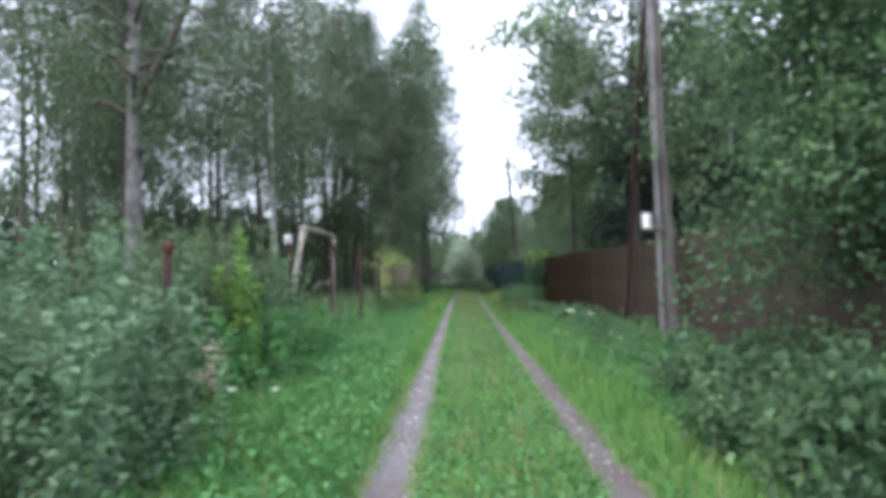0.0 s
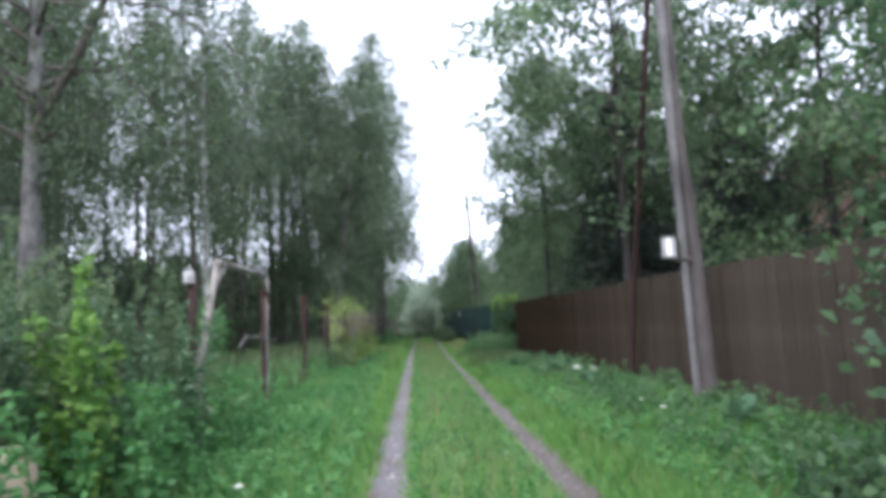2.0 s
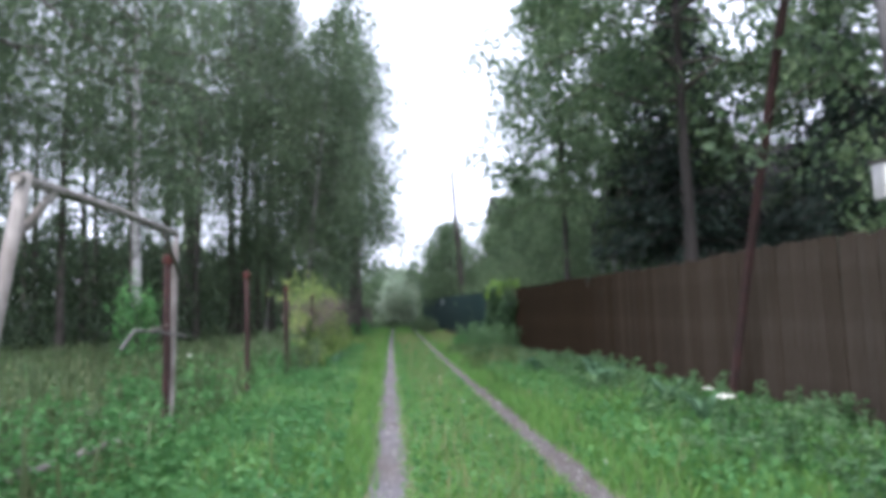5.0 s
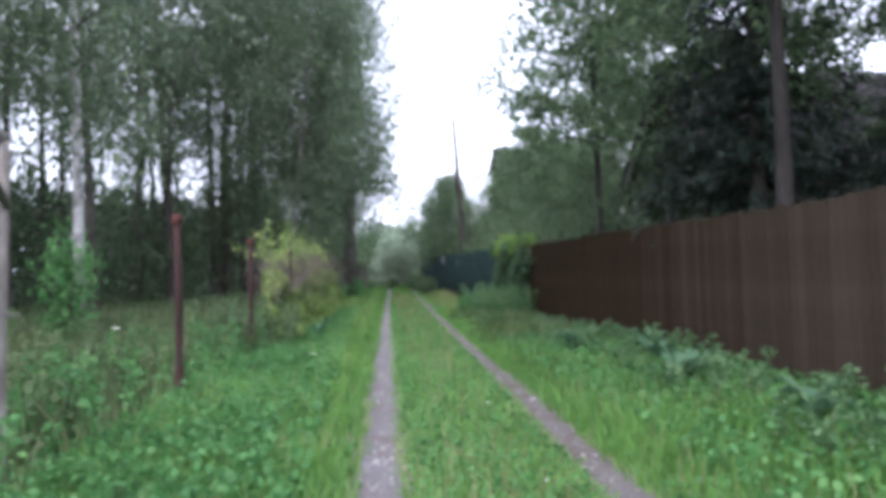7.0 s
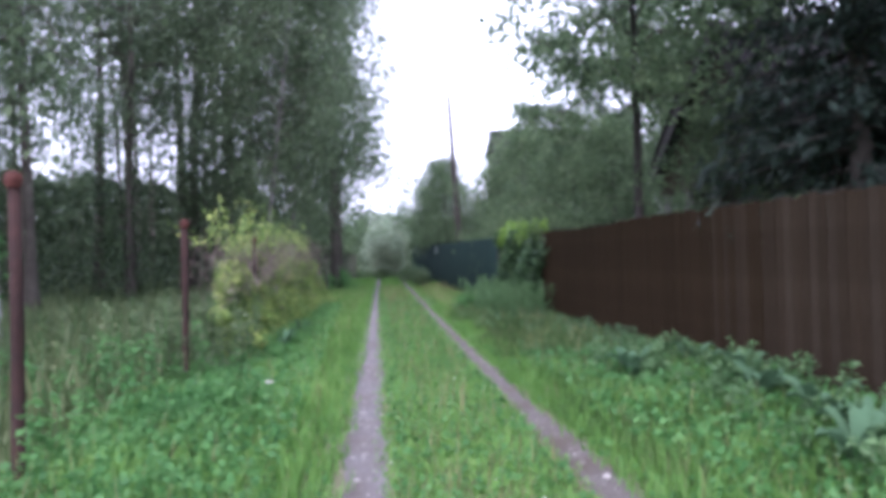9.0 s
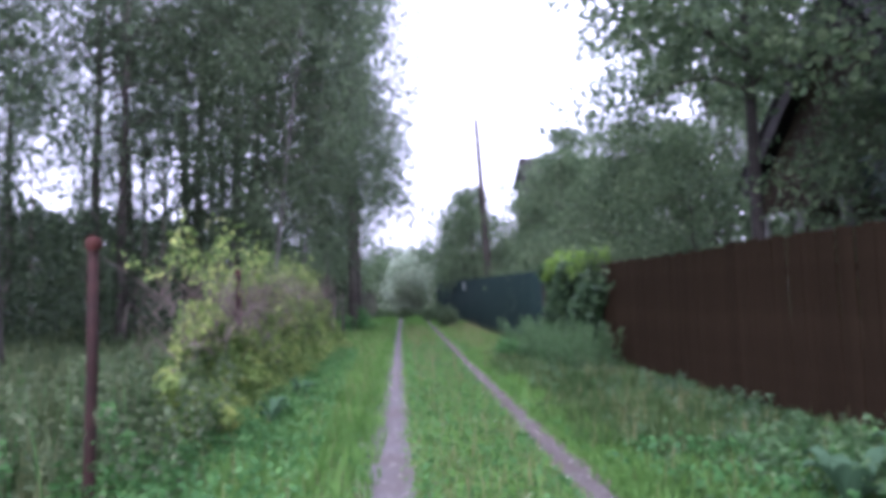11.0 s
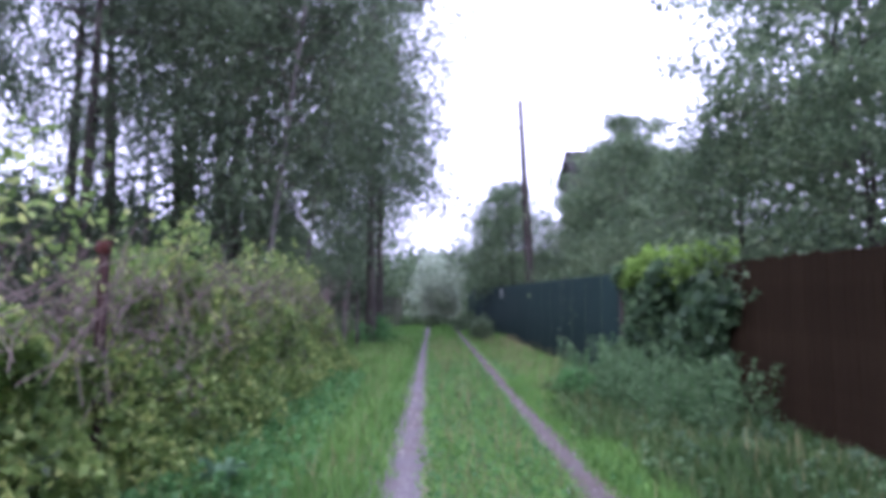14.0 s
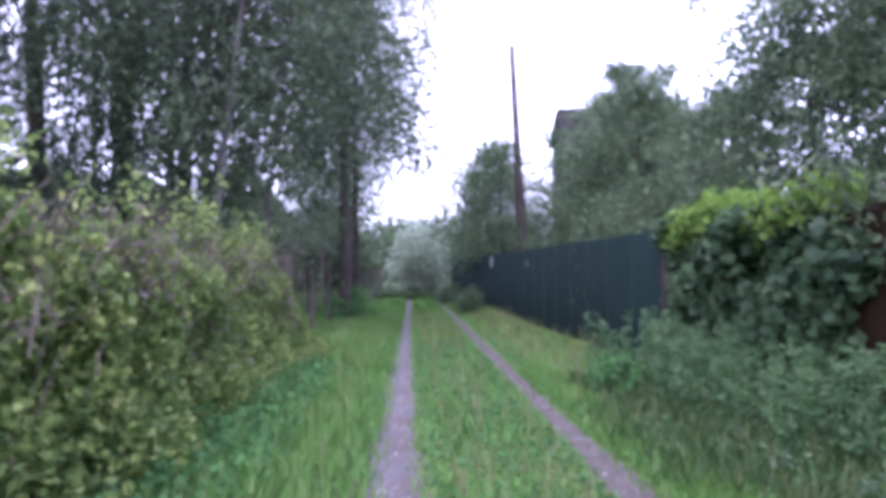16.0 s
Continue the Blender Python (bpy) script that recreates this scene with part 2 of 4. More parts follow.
def blade_mesh(name, roots, height, material, width=0.012, lean=0.45):
    """Grass blades: bent, tapering strips of two quads each, the upper one a point."""
    roots = np.asarray(roots, float)
    k = len(roots)
    h = np.broadcast_to(np.asarray(height, float), (k,)) * rng.uniform(0.55, 1.25, k)
    an = rng.uniform(0, 2 * np.pi, k)
    d = np.stack([np.cos(an), np.sin(an), np.zeros(k)], 1)
    s = np.stack([-np.sin(an), np.cos(an), np.zeros(k)], 1)
    w = np.broadcast_to(np.asarray(width, float), (k,))[:, None]
    ln = (rng.uniform(0.1, 1, k) * lean * h)[:, None]
    z = np.array([0, 0, 1.0])
    p0, p1, p2 = roots - z * 0.02, roots + z * h[:, None] * 0.6 + d * ln * 0.35, roots + z * h[:, None] + d * ln
    v = np.stack([p0 - s * w / 2, p0 + s * w / 2, p1 + s * w * 0.4, p1 - s * w * 0.4, p2 + s * w * 0.06, p2 - s * w * 0.06], 1)
    q = np.arange(k)[:, None] * 6
    quads = np.concatenate([q + [0, 1, 2, 3], q + [3, 2, 4, 5]])
    return mesh_from(name, v.reshape(-1, 3), quads, material)


class Tubes:
    """Collects tapered, bent tubes into one mesh."""

    def __init__(self):
        self.v, self.q, self.n = [], [], 0

    def add(self, pts, radii, sides=6, cap=True):
        pts = np.asarray(pts, float)
        k = len(pts)
        t = unit(np.gradient(pts, axis=0))
        ref = np.where(np.abs(t[:, 2:3]) > 0.9, [[1.0, 0, 0]], [[0, 0, 1.0]])
        u = unit(np.cross(t, ref))
        w = np.cross(t, u)
        an = np.arange(sides) * 2 * np.pi / sides
        ring = u[:, None] * np.cos(an)[None, :, None] + w[:, None] * np.sin(an)[None, :, None]
        v = pts[:, None] + ring * np.asarray(radii, float)[:, None, None]
        base = self.n
        self.v.append(v.reshape(-1, 3))
        i = np.arange(sides)
        for r in range(k - 1):
            a, b = base + r * sides, base + (r + 1) * sides
            self.q.append(np.stack([a + i, a + (i + 1) % sides, b + (i + 1) % sides, b + i], 1))
        self.n += k * sides
        if cap and sides % 2 == 0:
            for r in (0, k - 1):  # flat ends
                a = base + r * sides
                for j in range(1, sides // 2):
                    self.q.append(np.array([[a + j - 1, a + j, a + sides - 1 - j, a + sides - j]]))
        return self

    def mesh(self, name, material, smooth=True):
        return mesh_from(name, np.concatenate(self.v), np.concatenate(self.q), material, smooth)


def part(name, me, parent, label=""):
    ob = new(name, me)
    ob.parent = parent
    if label:
        tagged(ob, label)
    return ob


def thing(name, label, category, m=None, group="", kind=""):
    ob = new(name)
    ob.empty_display_size = 0.2
    if m is not None:
        ob.matrix_basis = m
    return tagged(ob, label, category, group, kind)


def box_mesh(name, x0, x1, y0, y1, z0, z1, material, bevel=0.004):
    bm = bmesh.new()
    bmesh.ops.create_cube(bm, size=1, matrix=Matrix.LocRotScale(((x0 + x1) / 2, (y0 + y1) / 2, (z0 + z1) / 2), None, (x1 - x0, y1 - y0, z1 - z0)))
    if bevel:
        bmesh.ops.bevel(bm, geom=bm.edges[:], offset=bevel, segments=1, affect="EDGES")
    me = bpy.data.meshes.new(name)
    bm.to_mesh(me)
    bm.free()
    me.materials.append(material)
    return me


def pipe_mesh(name, pts, radii, material, sides=10, smooth=True):
    return Tubes().add(pts, radii, sides).mesh(name, material, smooth)


# ---- ground and lane ----
def left_rut(y):
    return -0.5 + 0.022 * y + 0.00014 * y * y


def right_rut(y):
    return left_rut(y) + 1.56 - 0.0005 * y


def height(x, y):
    """The ground: two shallow ruts, a low crown between them, uneven verges."""
    x, y = np.asarray(x, float), np.asarray(y, float)
    yy = np.clip(y, -10, 70)
    dl, dr = x - left_rut(yy), x - right_rut(yy)
    z = -0.035 * np.exp(-(dl / 0.2) ** 2) - 0.03 * np.exp(-(dr / 0.18) ** 2)
    z = z + 0.02 * np.sin(1.3 * x + 0.7 * y) * np.sin(0.5 * y) * np.clip(np.minimum(abs(dl), abs(dr)), 0, 1)
    z = z + 0.05 * np.clip((abs(x - 0.9) - 1.3), 0, 1)
    return z


xs = np.unique(np.concatenate([np.linspace(-6, 7, 131), np.linspace(-40, -6, 35), np.linspace(7, 40, 34), [-2500, -900, -300, -120, -70, 70, 120, 300, 900, 2500]]))
ys = np.unique(np.concatenate([np.linspace(-6, 60, 200), np.linspace(60, 110, 26), [-2500, -800, -200, -60, -20, -10, 150, 300, 900, 2500]]))
gx, gy = np.meshgrid(xs, ys)
gv = np.stack([gx, gy, height(gx, gy)], -1).reshape(-1, 3)
nx, ny = len(xs), len(ys)
gi = (np.arange(ny - 1)[:, None] * nx + np.arange(nx - 1)[None]).ravel()
ground = tagged(new("ground", mesh_from("ground", gv, np.stack([gi, gi + 1, gi + nx + 1, gi + nx], 1), M_SOIL, True)), "green grassy earth with bare patches", "ground", kind="structure")


def track(name, centre, w0, label, material, lift=0.008):
    y = np.arange(-4, 72, 0.12)
    cols = np.linspace(-1, 1, 7)
    wl = np.array([w0 * (1 + 0.45 * noise.noise((v * 0.7, w0 * 9, 0)) + 0.4 * noise.noise((v * 3.1, 4, w0))) for v in y])
    wr = np.array([w0 * (1 + 0.45 * noise.noise((v * 0.7, w0 * 9, 5)) + 0.4 * noise.noise((v * 3.1, 9, w0))) for v in y])
    extra = (0.14 * np.exp(-((y - 22.5) / 2.5) ** 2) + 0.07 * np.clip((y - 17) / 5, 0, 1)) if centre is left_rut else 0 * y
    x = centre(y)[:, None] + np.where(cols < 0, cols * (wl + extra)[:, None], cols * (wr + 0.35 * extra)[:, None])
    yy = np.repeat(y[:, None], 7, 1)
    z = height(x, yy) + lift - 0.02 * (np.abs(cols) == 1)
    v = np.stack([x, yy, z], -1).reshape(-1, 3)
    i = (np.arange(len(y) - 1)[:, None] * 7 + np.arange(6)[None]).ravel()
    return tagged(new(name, mesh_from(name, v, np.stack([i, i + 1, i + 8, i + 7], 1), material, True)), label, "track", kind="structure")


track("road_track", left_rut, 0.19, "worn grey gravel wheel track through grass", M_TRACK)
track("road_track", right_rut, 0.165, "narrow worn grey dirt wheel track through grass", M_DIRT)


track("road_margin", left_rut, 0.30, "bare brownish earth edge along a wheel track", M_MARGIN, 0.003)
track("road_margin", right_rut, 0.23, "bare brownish earth edge along a wheel track", M_MARGIN, 0.003)


# ---- trees ----
def tree_meshes(seed, tall, radius, base, crown_r, limbs, leaves, size, leaf, bark, droop=0.2, rise=0.5, profile=1.0, wobble=0.25, sigma=0.35, lean=(0, 0), strands=0.0):
    """Trunk with limbs, and a crown of loose leaf clumps along the limbs' twigs."""
    r = np.random.default_rng(seed)
    tb, lb = Tubes(), Tubes()
    hs = np.linspace(0, tall, 12)
    tx = np.cumsum(r.normal(0, wobble * 0.25, 12)) * np.linspace(0, 1, 12) + lean[0] * hs
    ty = np.cumsum(r.normal(0, wobble * 0.25, 12)) * np.linspace(0, 1, 12) + lean[1] * hs
    pts = np.stack([tx, ty, hs], 1)
    pts[0, 2] = -0.1
    rad = radius * (1 - 0.93 * (hs / tall) ** 0.9) * np.where(hs == 0, 1.3, 1)
    tb.add(pts, rad, 8, False)
    cents = []
    for i in range(limbs):
        f = (i + r.uniform(0, 1)) / limbs
        h = base + (tall * 0.98 - base) * f
        p = np.array([np.interp(h, hs, tx), np.interp(h, hs, ty), h])
        an = i * 2.4 + r.uniform(-0.5, 0.5)
        ln = crown_r * (np.sin(np.pi * (0.18 + 0.80 * f ** profile)) ** 0.8) * r.uniform(0.65, 1.15)
        d = np.array([np.cos(an), np.sin(an), rise * r.uniform(0.5, 1.4)])
        s = np.linspace(0, 1, 5)[:, None]
        lp = p + d * s * ln + np.array([0, 0, -1.0]) * s ** 2 * ln * (droop + rise * 0.5)
        lp[1:] += r.normal(0, 0.06 * ln, (4, 3))
        rr = radius * 0.30 * (1 - 0.6 * f)
        lb.add(lp, rr * np.array([1, 0.8, 0.55, 0.35, 0.12]), 5, False)
        for j in range(4):
            q0 = lp[1 + j % 4]
            dd = unit(d + r.normal(0, 0.75, 3))
            sp = q0 + dd * np.linspace(0, 1, 3)[:, None] * ln * 0.42 + np.array([0, 0, -1.0]) * np.linspace(0, 1, 3)[:, None] ** 2 * droop * ln * 0.5
            lb.add(sp, rr * np.array([0.35, 0.2, 0.06]), 4, False)
            cents += [sp[1], sp[2], sp[2]]
        cents += [lp[2], lp[3], lp[4], lp[4]]
    cents = np.array(cents)
    k = r.choice(len(cents), leaves, p=(lambda w: w / w.sum())(r.uniform(0.15, 1.0, len(cents)) ** 1.5))
    c = cents[k] + np.clip(r.normal(0, 1, (leaves, 3)), -1.7, 1.7) * sigma * np.array([1, 1, 0.75])
    if strands:
        c[:, 2] -= r.exponential(strands, leaves)
    c[:, 2] = np.maximum(c[:, 2], base * 0.35)
    ax = (0, 0, -0.9) if strands else (0, 0, -0.25)
    n_trunk = sum(len(q) for q in tb.q)
    tb.v += lb.v
    tb.q += [q + tb.n for q in lb.q]
    trunk = tb.mesh("trunk", bark)
    trunk.materials.append(M_BARK)
    slot = np.zeros(len(trunk.polygons), np.int32)
    slot[n_trunk:] = 1
    trunk.polygons.foreach_set("material_index", slot)
    return trunk, leaf_mesh("crown", c, size, leaf, 0.6, ax)


def put(x, y, s=1.0, turn=0.0, z=None):
    return pose(x, y, float(height(x, y)) if z is None else z, 0, 0, turn) @ Matrix.Diagonal((s, s, s, 1))


def planted(kinds, x, y, s, turn, label, name, group):
    """A copy of one of the kinds, scaled, at its own place."""
    t = thing(name, label, "tree", put(x, y, s, turn), group)
    part("trunk", kinds[0], t)
    part("crown", kinds[1], t)
    return t


birch_kinds = [tree_meshes(11 + i, 19, 0.16, 5.6, 2.9, 36, 12000, 0.14, M_BIRCH_LEAF, M_BIRCH if i == 0 else M_BARK, 0.55, 0.7, 1.0, 0.3, 0.36, lean=(0.02 * (i - 1), 0.01), strands=0.65) for i in range(3)]
dark_kinds = [tree_meshes(31 + i, 19, 0.17, 9.6, 2.6, 24, 5200, 0.14, M_BIRCH_LEAF, M_BARK, 0.4, 0.6, 1.0, 0.35, 0.36, strands=0.4) for i in range(3)]
edge_kinds = [tree_meshes(51 + i, 19.5, 0.17, 5.6, 3.6, 46, 19000, 0.15, M_BIRCH_LEAF, M_BARK, 0.45, 0.55, 0.9, 0.25, 0.42, strands=0.5) for i in range(2)]
thick_kinds = [tree_meshes(41 + i, 19, 0.24, 9.8, 2.5, 24, 5000, 0.14, M_BIRCH_LEAF, M_BARK, 0.4, 0.6, 1.0, 0.4, 0.36, lean=(0.02 - 0.04 * i, 0), strands=0.4) for i in range(2)]
lean_birch = tree_meshes(61, 15, 0.085, 3.9, 2.4, 40, 13000, 0.14, M_BIRCH_LEAF, M_OLD_BIRCH, 0.55, 0.7, 1.0, 0.15, 0.36, lean=(0.12, 0.02), strands=0.65)
big_birch = tree_meshes(71, 19, 0.32, 6.2, 5.4, 40, 25000, 0.14, M_BIRCH_LEAF, M_OLD_BIRCH, 0.5, 0.8, 1.0, 0.25, 0.45, strands=0.7)
old_birch = planted(big_birch, -9.7, 20.5, 1.0, 20, "tall old birch with grey cracked trunk and forked limb", "birch_tree", "")
for x, y, s, a in ((-6.4, 24.8, 0.9, 0), (-8.6, 31, 1.0, 200), (-7.8, 36.0, 1.0, 310)):
    planted(birch_kinds[int(a) % 3], x, y, s, a, "slender white-barked birch with drooping branches" if a % 3 == 0 else "slender dark-barked tree with drooping branches", "birch_tree" if a % 3 == 0 else "woodland_tree", "trees at the wood's edge")
for x, y, s, a in ((-1.1, 41.2, 1.0, 10), (-1.05, 46.5, 0.95, 100), (-1.7, 52.5, 0.85, 190), (-3.6, 60, 0.8, 280), (-6.2, 42, 1.0, 60), (-4.2, 38.4, 0.9, 30)):
    planted(edge_kinds[int(a / 10) % 2], x, y, s, a, "tall leafy birch hanging over the lane's edge", "birch_tree", "birches at the wood's edge")
for x, y, s, a in ((-3.3, 34.6, 1.0, 0), (-2.75, 36.6, 0.85, -20), (-5.2, 37.5, 0.95, 15)):
    planted(lean_birch, x, y, s, a, "thin leaning pale-barked birch at the wood's edge", "birch_tree", "leaning birches")
part("fork_limb", pipe_mesh("fork_limb", [(0, 0, 6.6), (0.35, -0.5, 7.3), (1.0, -1.2, 8.3), (1.9, -2.0, 10.2), (2.4, -2.5, 12.0)], [0.16, 0.14, 0.12, 0.09, 0.04], M_BARK, 8), old_birch, "thick dark forked limb")
for x, y, s, a in ((-9, 64, 0.5, 0), (-20, 63, 0.42, 90), (-30, 60, 0.45, 210), (-38, 46, 0.5, 300), (-6, 70, 0.65, 120), (-25, 66, 0.47, 150), (-35, 54, 0.5, 260), (-14, 68, 0.47, 40)):
    planted(edge_kinds[int(a / 10) % 2], x, y, s, a, "full leafy tree in the depth of the wood", "woodland_tree", "trees of the wood")
wood = np.random.default_rng(5)
for i, (x, y) in enumerate(((-10.3, 40.0), (-9.2, 40.6), (-7.3, 41.2), (-6.6, 39.6), (-5.5, 41.0))):
    planted(thick_kinds[i % 2], x, y, 0.95 + 0.03 * i, 70 * i, "dark-barked woodland tree with a bare straight trunk", "woodland_tree", "trees of the wood")
for i, (x, y) in enumerate(((-12.5, 26.5), (-15.5, 24), (-18, 29), (-14.2, 30.5), (-11.4, 23.6), (-17.5, 35))):
    planted(birch_kinds[i % 3], x, y, 0.95, 50 * i, "slender white-barked birch with drooping branches" if i % 3 == 0 else "slender dark-barked tree with drooping branches", "birch_tree" if i % 3 == 0 else "woodland_tree", "trees at the wood's edge")
spots = [(-7.6, 46.2), (-12.6, 36.5), (-14.5, 42.5)]
while len(spots) < 22:
    x, y = wood.uniform(-34, -5.0), wood.uniform(22, 66)
    if -x > 0.30 * y - 6.5 and all((x - a) ** 2 + (y - b) ** 2 > 11 for a, b in spots) and (x + 9.7) ** 2 + (y - 20.5) ** 2 > 20 and (x + 6.4) ** 2 + (y - 24.8) ** 2 > 9:
        spots.append((x, y))
for i, (x, y) in enumerate(spots):
    planted(birch_kinds[i % 3] if i % 8 == 1 else dark_kinds[i % 3], x, y, wood.uniform(0.85, 1.12), wood.uniform(0, 360), "slim woodland tree with dark bare lower trunk", "woodland_tree", "trees of the wood")

garden_kinds = [tree_meshes(81 + i, 10.5, 0.13, 2.2, 3.3, 36, 19000, 0.14, M_TREE_LEAF, M_BARK_GREY, 0.15, 0.5, 0.8, 0.3, 0.28) for i in range(2)]
high_tree = tree_meshes(88, 10.5, 0.11, 4.1, 2.8, 32, 14000, 0.13, M_TREE_LEAF, M_BARK_GREY, 0.1, 0.5, 0.8, 0.12, 0.27)
lane_tree = tree_meshes(86, 10.5, 0.11, 4.0, 2.2, 36, 17000, 0.13, M_TREE_LEAF, M_BARK_GREY, 0.15, 0.45, 0.8, 0.12, 0.33)
broad_tree = tree_meshes(90, 12, 0.14, 4.7, 3.5, 40, 26000, 0.135, M_TREE_LEAF, M_BARK_GREY, 0.12, 0.35, 0.8, 0.12, 0.27)
small_tree = tree_meshes(89, 6.4, 0.09, 1.2, 2.4, 26, 8500, 0.13, M_TREE_LEAF, M_BARK_GREY, 0.1, 0.5, 0.7, 0.2, 0.33)
planted(broad_tree, 5.35, 18.0, 1.0, 40, "broad leafy garden tree behind the brown fence", "garden_tree", "garden trees")
planted(lane_tree, 4.62, 23.1, 0.93, 150, "leafy garden tree with a thin grey trunk", "garden_tree", "garden trees")
for x, y, s, a in ((11.4, 36, 1.25, 10), (12.5, 45, 0.75, 220), (5.6, 64, 0.6, 20), (8.8, 12.5, 0.95, 10), (9.6, 38.5, 0.6, 90), (9.3, 46.8, 0.9, 10)):
    planted(garden_kinds[int(a / 10) % 2], x, y, s, a, "leafy garden tree rising behind the fence", "garden_tree", "garden trees")
for x, y, s, a in ((6.3, 31.6, 0.85, 20), (7.8, 31.4, 0.85, 100), (7.0, 39.5, 1.0, 190), (8.6, 43, 1.1, 300), (7.4, 44.5, 0.8, 60), (5.7, 35.5, 0.6, 10), (5.1, 50.5, 1.1, 250), (5.0, 55, 1.15, 20), (7.3, 47.5, 0.95, 80), (6.1, 27.7, 0.7, 130), (6.1, 22.6, 0.6, 200), (6.6, 59, 1.1, 200)):
    planted(small_tree, x, y, s, a, "low round leafy fruit tree behind the fence", "fruit_tree", "fruit trees")
near_tree = tree_meshes(95, 7.5, 0.09, 1.6, 1.9, 56, 64000, 0.085, M_NEAR_LEAF, M_BARK_GREY, 0.3, 0.35, 0.7, 0.2, 0.30)
planted(high_tree, 11.5, 30.5, 1.15, 200, "tall airy garden tree behind the fence", "garden_tree", "garden trees")
planted(high_tree, 7.7, 29.8, 0.76, 75, "leafy tree rising beyond the wooden house", "garden_tree", "garden trees")
planted(high_tree, 8.5, 19.2, 0.66, 10, "leafy tree among dark spruces behind the fence", "garden_tree", "garden trees")
planted(garden_kinds[1], 7.3, 13.3, 0.85, 60, "tall leafy tree beside the brick house", "garden_tree", "garden trees")
planted(near_tree, 4.35, 5.3, 1.0, 0, "leafy tree hanging over the brown fence", "garden_tree", "")


def spruce_meshes(seed, tall, r0):
    r = np.random.default_rng(seed)
    tb = Tubes().add([(0, 0, -0.1), (0, 0, tall * 0.5), (0, 0, tall)], [0.16, 0.1, 0.01], 8, False)
    c, ax = [], []
    for h in np.arange(1.9, tall * 0.98, 0.24):
        ln = r0 * (1 - h / tall) ** 0.85
        for k in range(11):
            an = r.uniform(0, 2 * np.pi)
            d = np.array([np.cos(an), np.sin(an), -0.22])
            e = np.array([0, 0, h]) + d * ln
            tb.add([(0, 0, h), e], [0.02, 0.004], 4, False)
            n = max(8, int(84 * ln / r0))
            s = r.uniform(0.15, 1.05, n)
            c.append(np.array([0, 0, h]) + d * (s * ln)[:, None] + r.normal(0, 0.10, (n, 3)) - np.array([0, 0, 0.08]))
            ax.append(np.repeat(d[None] + [[0, 0, -0.5]], n, 0))
    return tb.mesh("trunk", M_BARK), leaf_mesh("crown", np.concatenate(c), 0.20, M_SPRUCE, 0.24, np.concatenate(ax), 0.5)


spruce = spruce_meshes(3, 9.5, 2.5)
planted(spruce, 6.5, 20.4, 1.05, 0, "dark dense spruce beside the wooden house", "spruce_tree", "spruces")
planted(spruce, 8.6, 18.2, 0.85, 120, "dark dense spruce behind the brown fence", "spruce_tree", "spruces")
planted(spruce, 6.4, 15.2, 0.55, 220, "young dark spruce behind the brown fence", "spruce_tree", "spruces")


def shrub(name, label, x, y, rx, ry, tall, n, size, material, seed, category="shrub", squash=0.6):
    """Stems from one root and an uneven mass of leaves."""
    r = np.random.default_rng(seed)
    t = thing(name, label, category, put(x, y))
    tb = Tubes()
    tips = []
    for i in range(26):
        an, q = r.uniform(0, 2 * np.pi), np.sqrt(r.uniform(0.02, 1))
        e = np.array([np.cos(an) * rx * q, np.sin(an) * ry * q, tall * (1 - squash * q * q) * r.uniform(0.7, 1.05)])
        b = np.array([e[0] * 0.3, e[1] * 0.3, -0.05])
        mid = (b + e) / 2 + r.normal(0, 0.05, 3)
        tb.add([b, mid, e], [0.012, 0.008, 0.003], 5, False)
        for s in np.linspace(0.25, 1.0, 6):
            tips.append(b + (e - b) * s)
    tips = np.array(tips)
    k = r.integers(0, len(tips), n)
    c = tips[k] + r.normal(0, 1, (n, 3)) * np.array([rx, ry, tall * 0.6]) * 0.16
    c[:, 2] = np.clip(c[:, 2], 0.02, None)
    part("stem_clump", tb.mesh("stem_clump", M_BARK), t)
    part("foliage", leaf_mesh("foliage", c, size, material, 0.55, (0, 0, 0.1)), t)
    return t


# far willow and hazy wood at the lane's end
shrub("willow_bush", "large pale silvery willow bush at the lane's end", 1.85, 61, 1.6, 1.4, 4.9, 9000, 0.22, M_WILLOW, 1, "bush", 0.5)
shrub("dark_bush", "dark low bush beneath the pale willow", 1.2, 59.3, 2.2, 0.6, 0.75, 2200, 0.16, M_TREE_LEAF, 2, "bush")
shrub("lane_bush", "round green bush at the green fence's foot", 3.0, 45.5, 0.5, 1.2, 0.9, 1500, 0.12, M_TREE_LEAF, 4, "bush")
shrub("lane_bush", "green bush beside the lane's end", 2.9, 53, 0.7, 1.5, 1.1, 1800, 0.13, M_TREE_LEAF, 6, "bush")
shrub("lane_bush", "green bush at the dark posts on the wood's side", -0.95, 42, 0.7, 1.6, 1.1, 1800, 0.13, M_WEED, 5, "bush")


def belt(name, label, x0, y0, x1, y1, deep, tall, n, size, material, seed):
    r = np.random.default_rng(seed)
    u = r.uniform(0, 1, n)
    x = x0 + (x1 - x0) * u + r.normal(0, deep, n)
    y = y0 + (y1 - y0) * u + r.normal(0, deep, n)
    top = tall * np.array([0.75 + 0.45 * noise.noise((a * 0.22, b * 0.22, seed)) for a, b in zip(x, y)])
    z = r.uniform(0, 1, n) ** 0.8 * top
    return tagged(new(name, leaf_mesh(name, np.stack([x, y, z], 1), size, material, 0.65)), label, "undergrowth", kind="stuff")


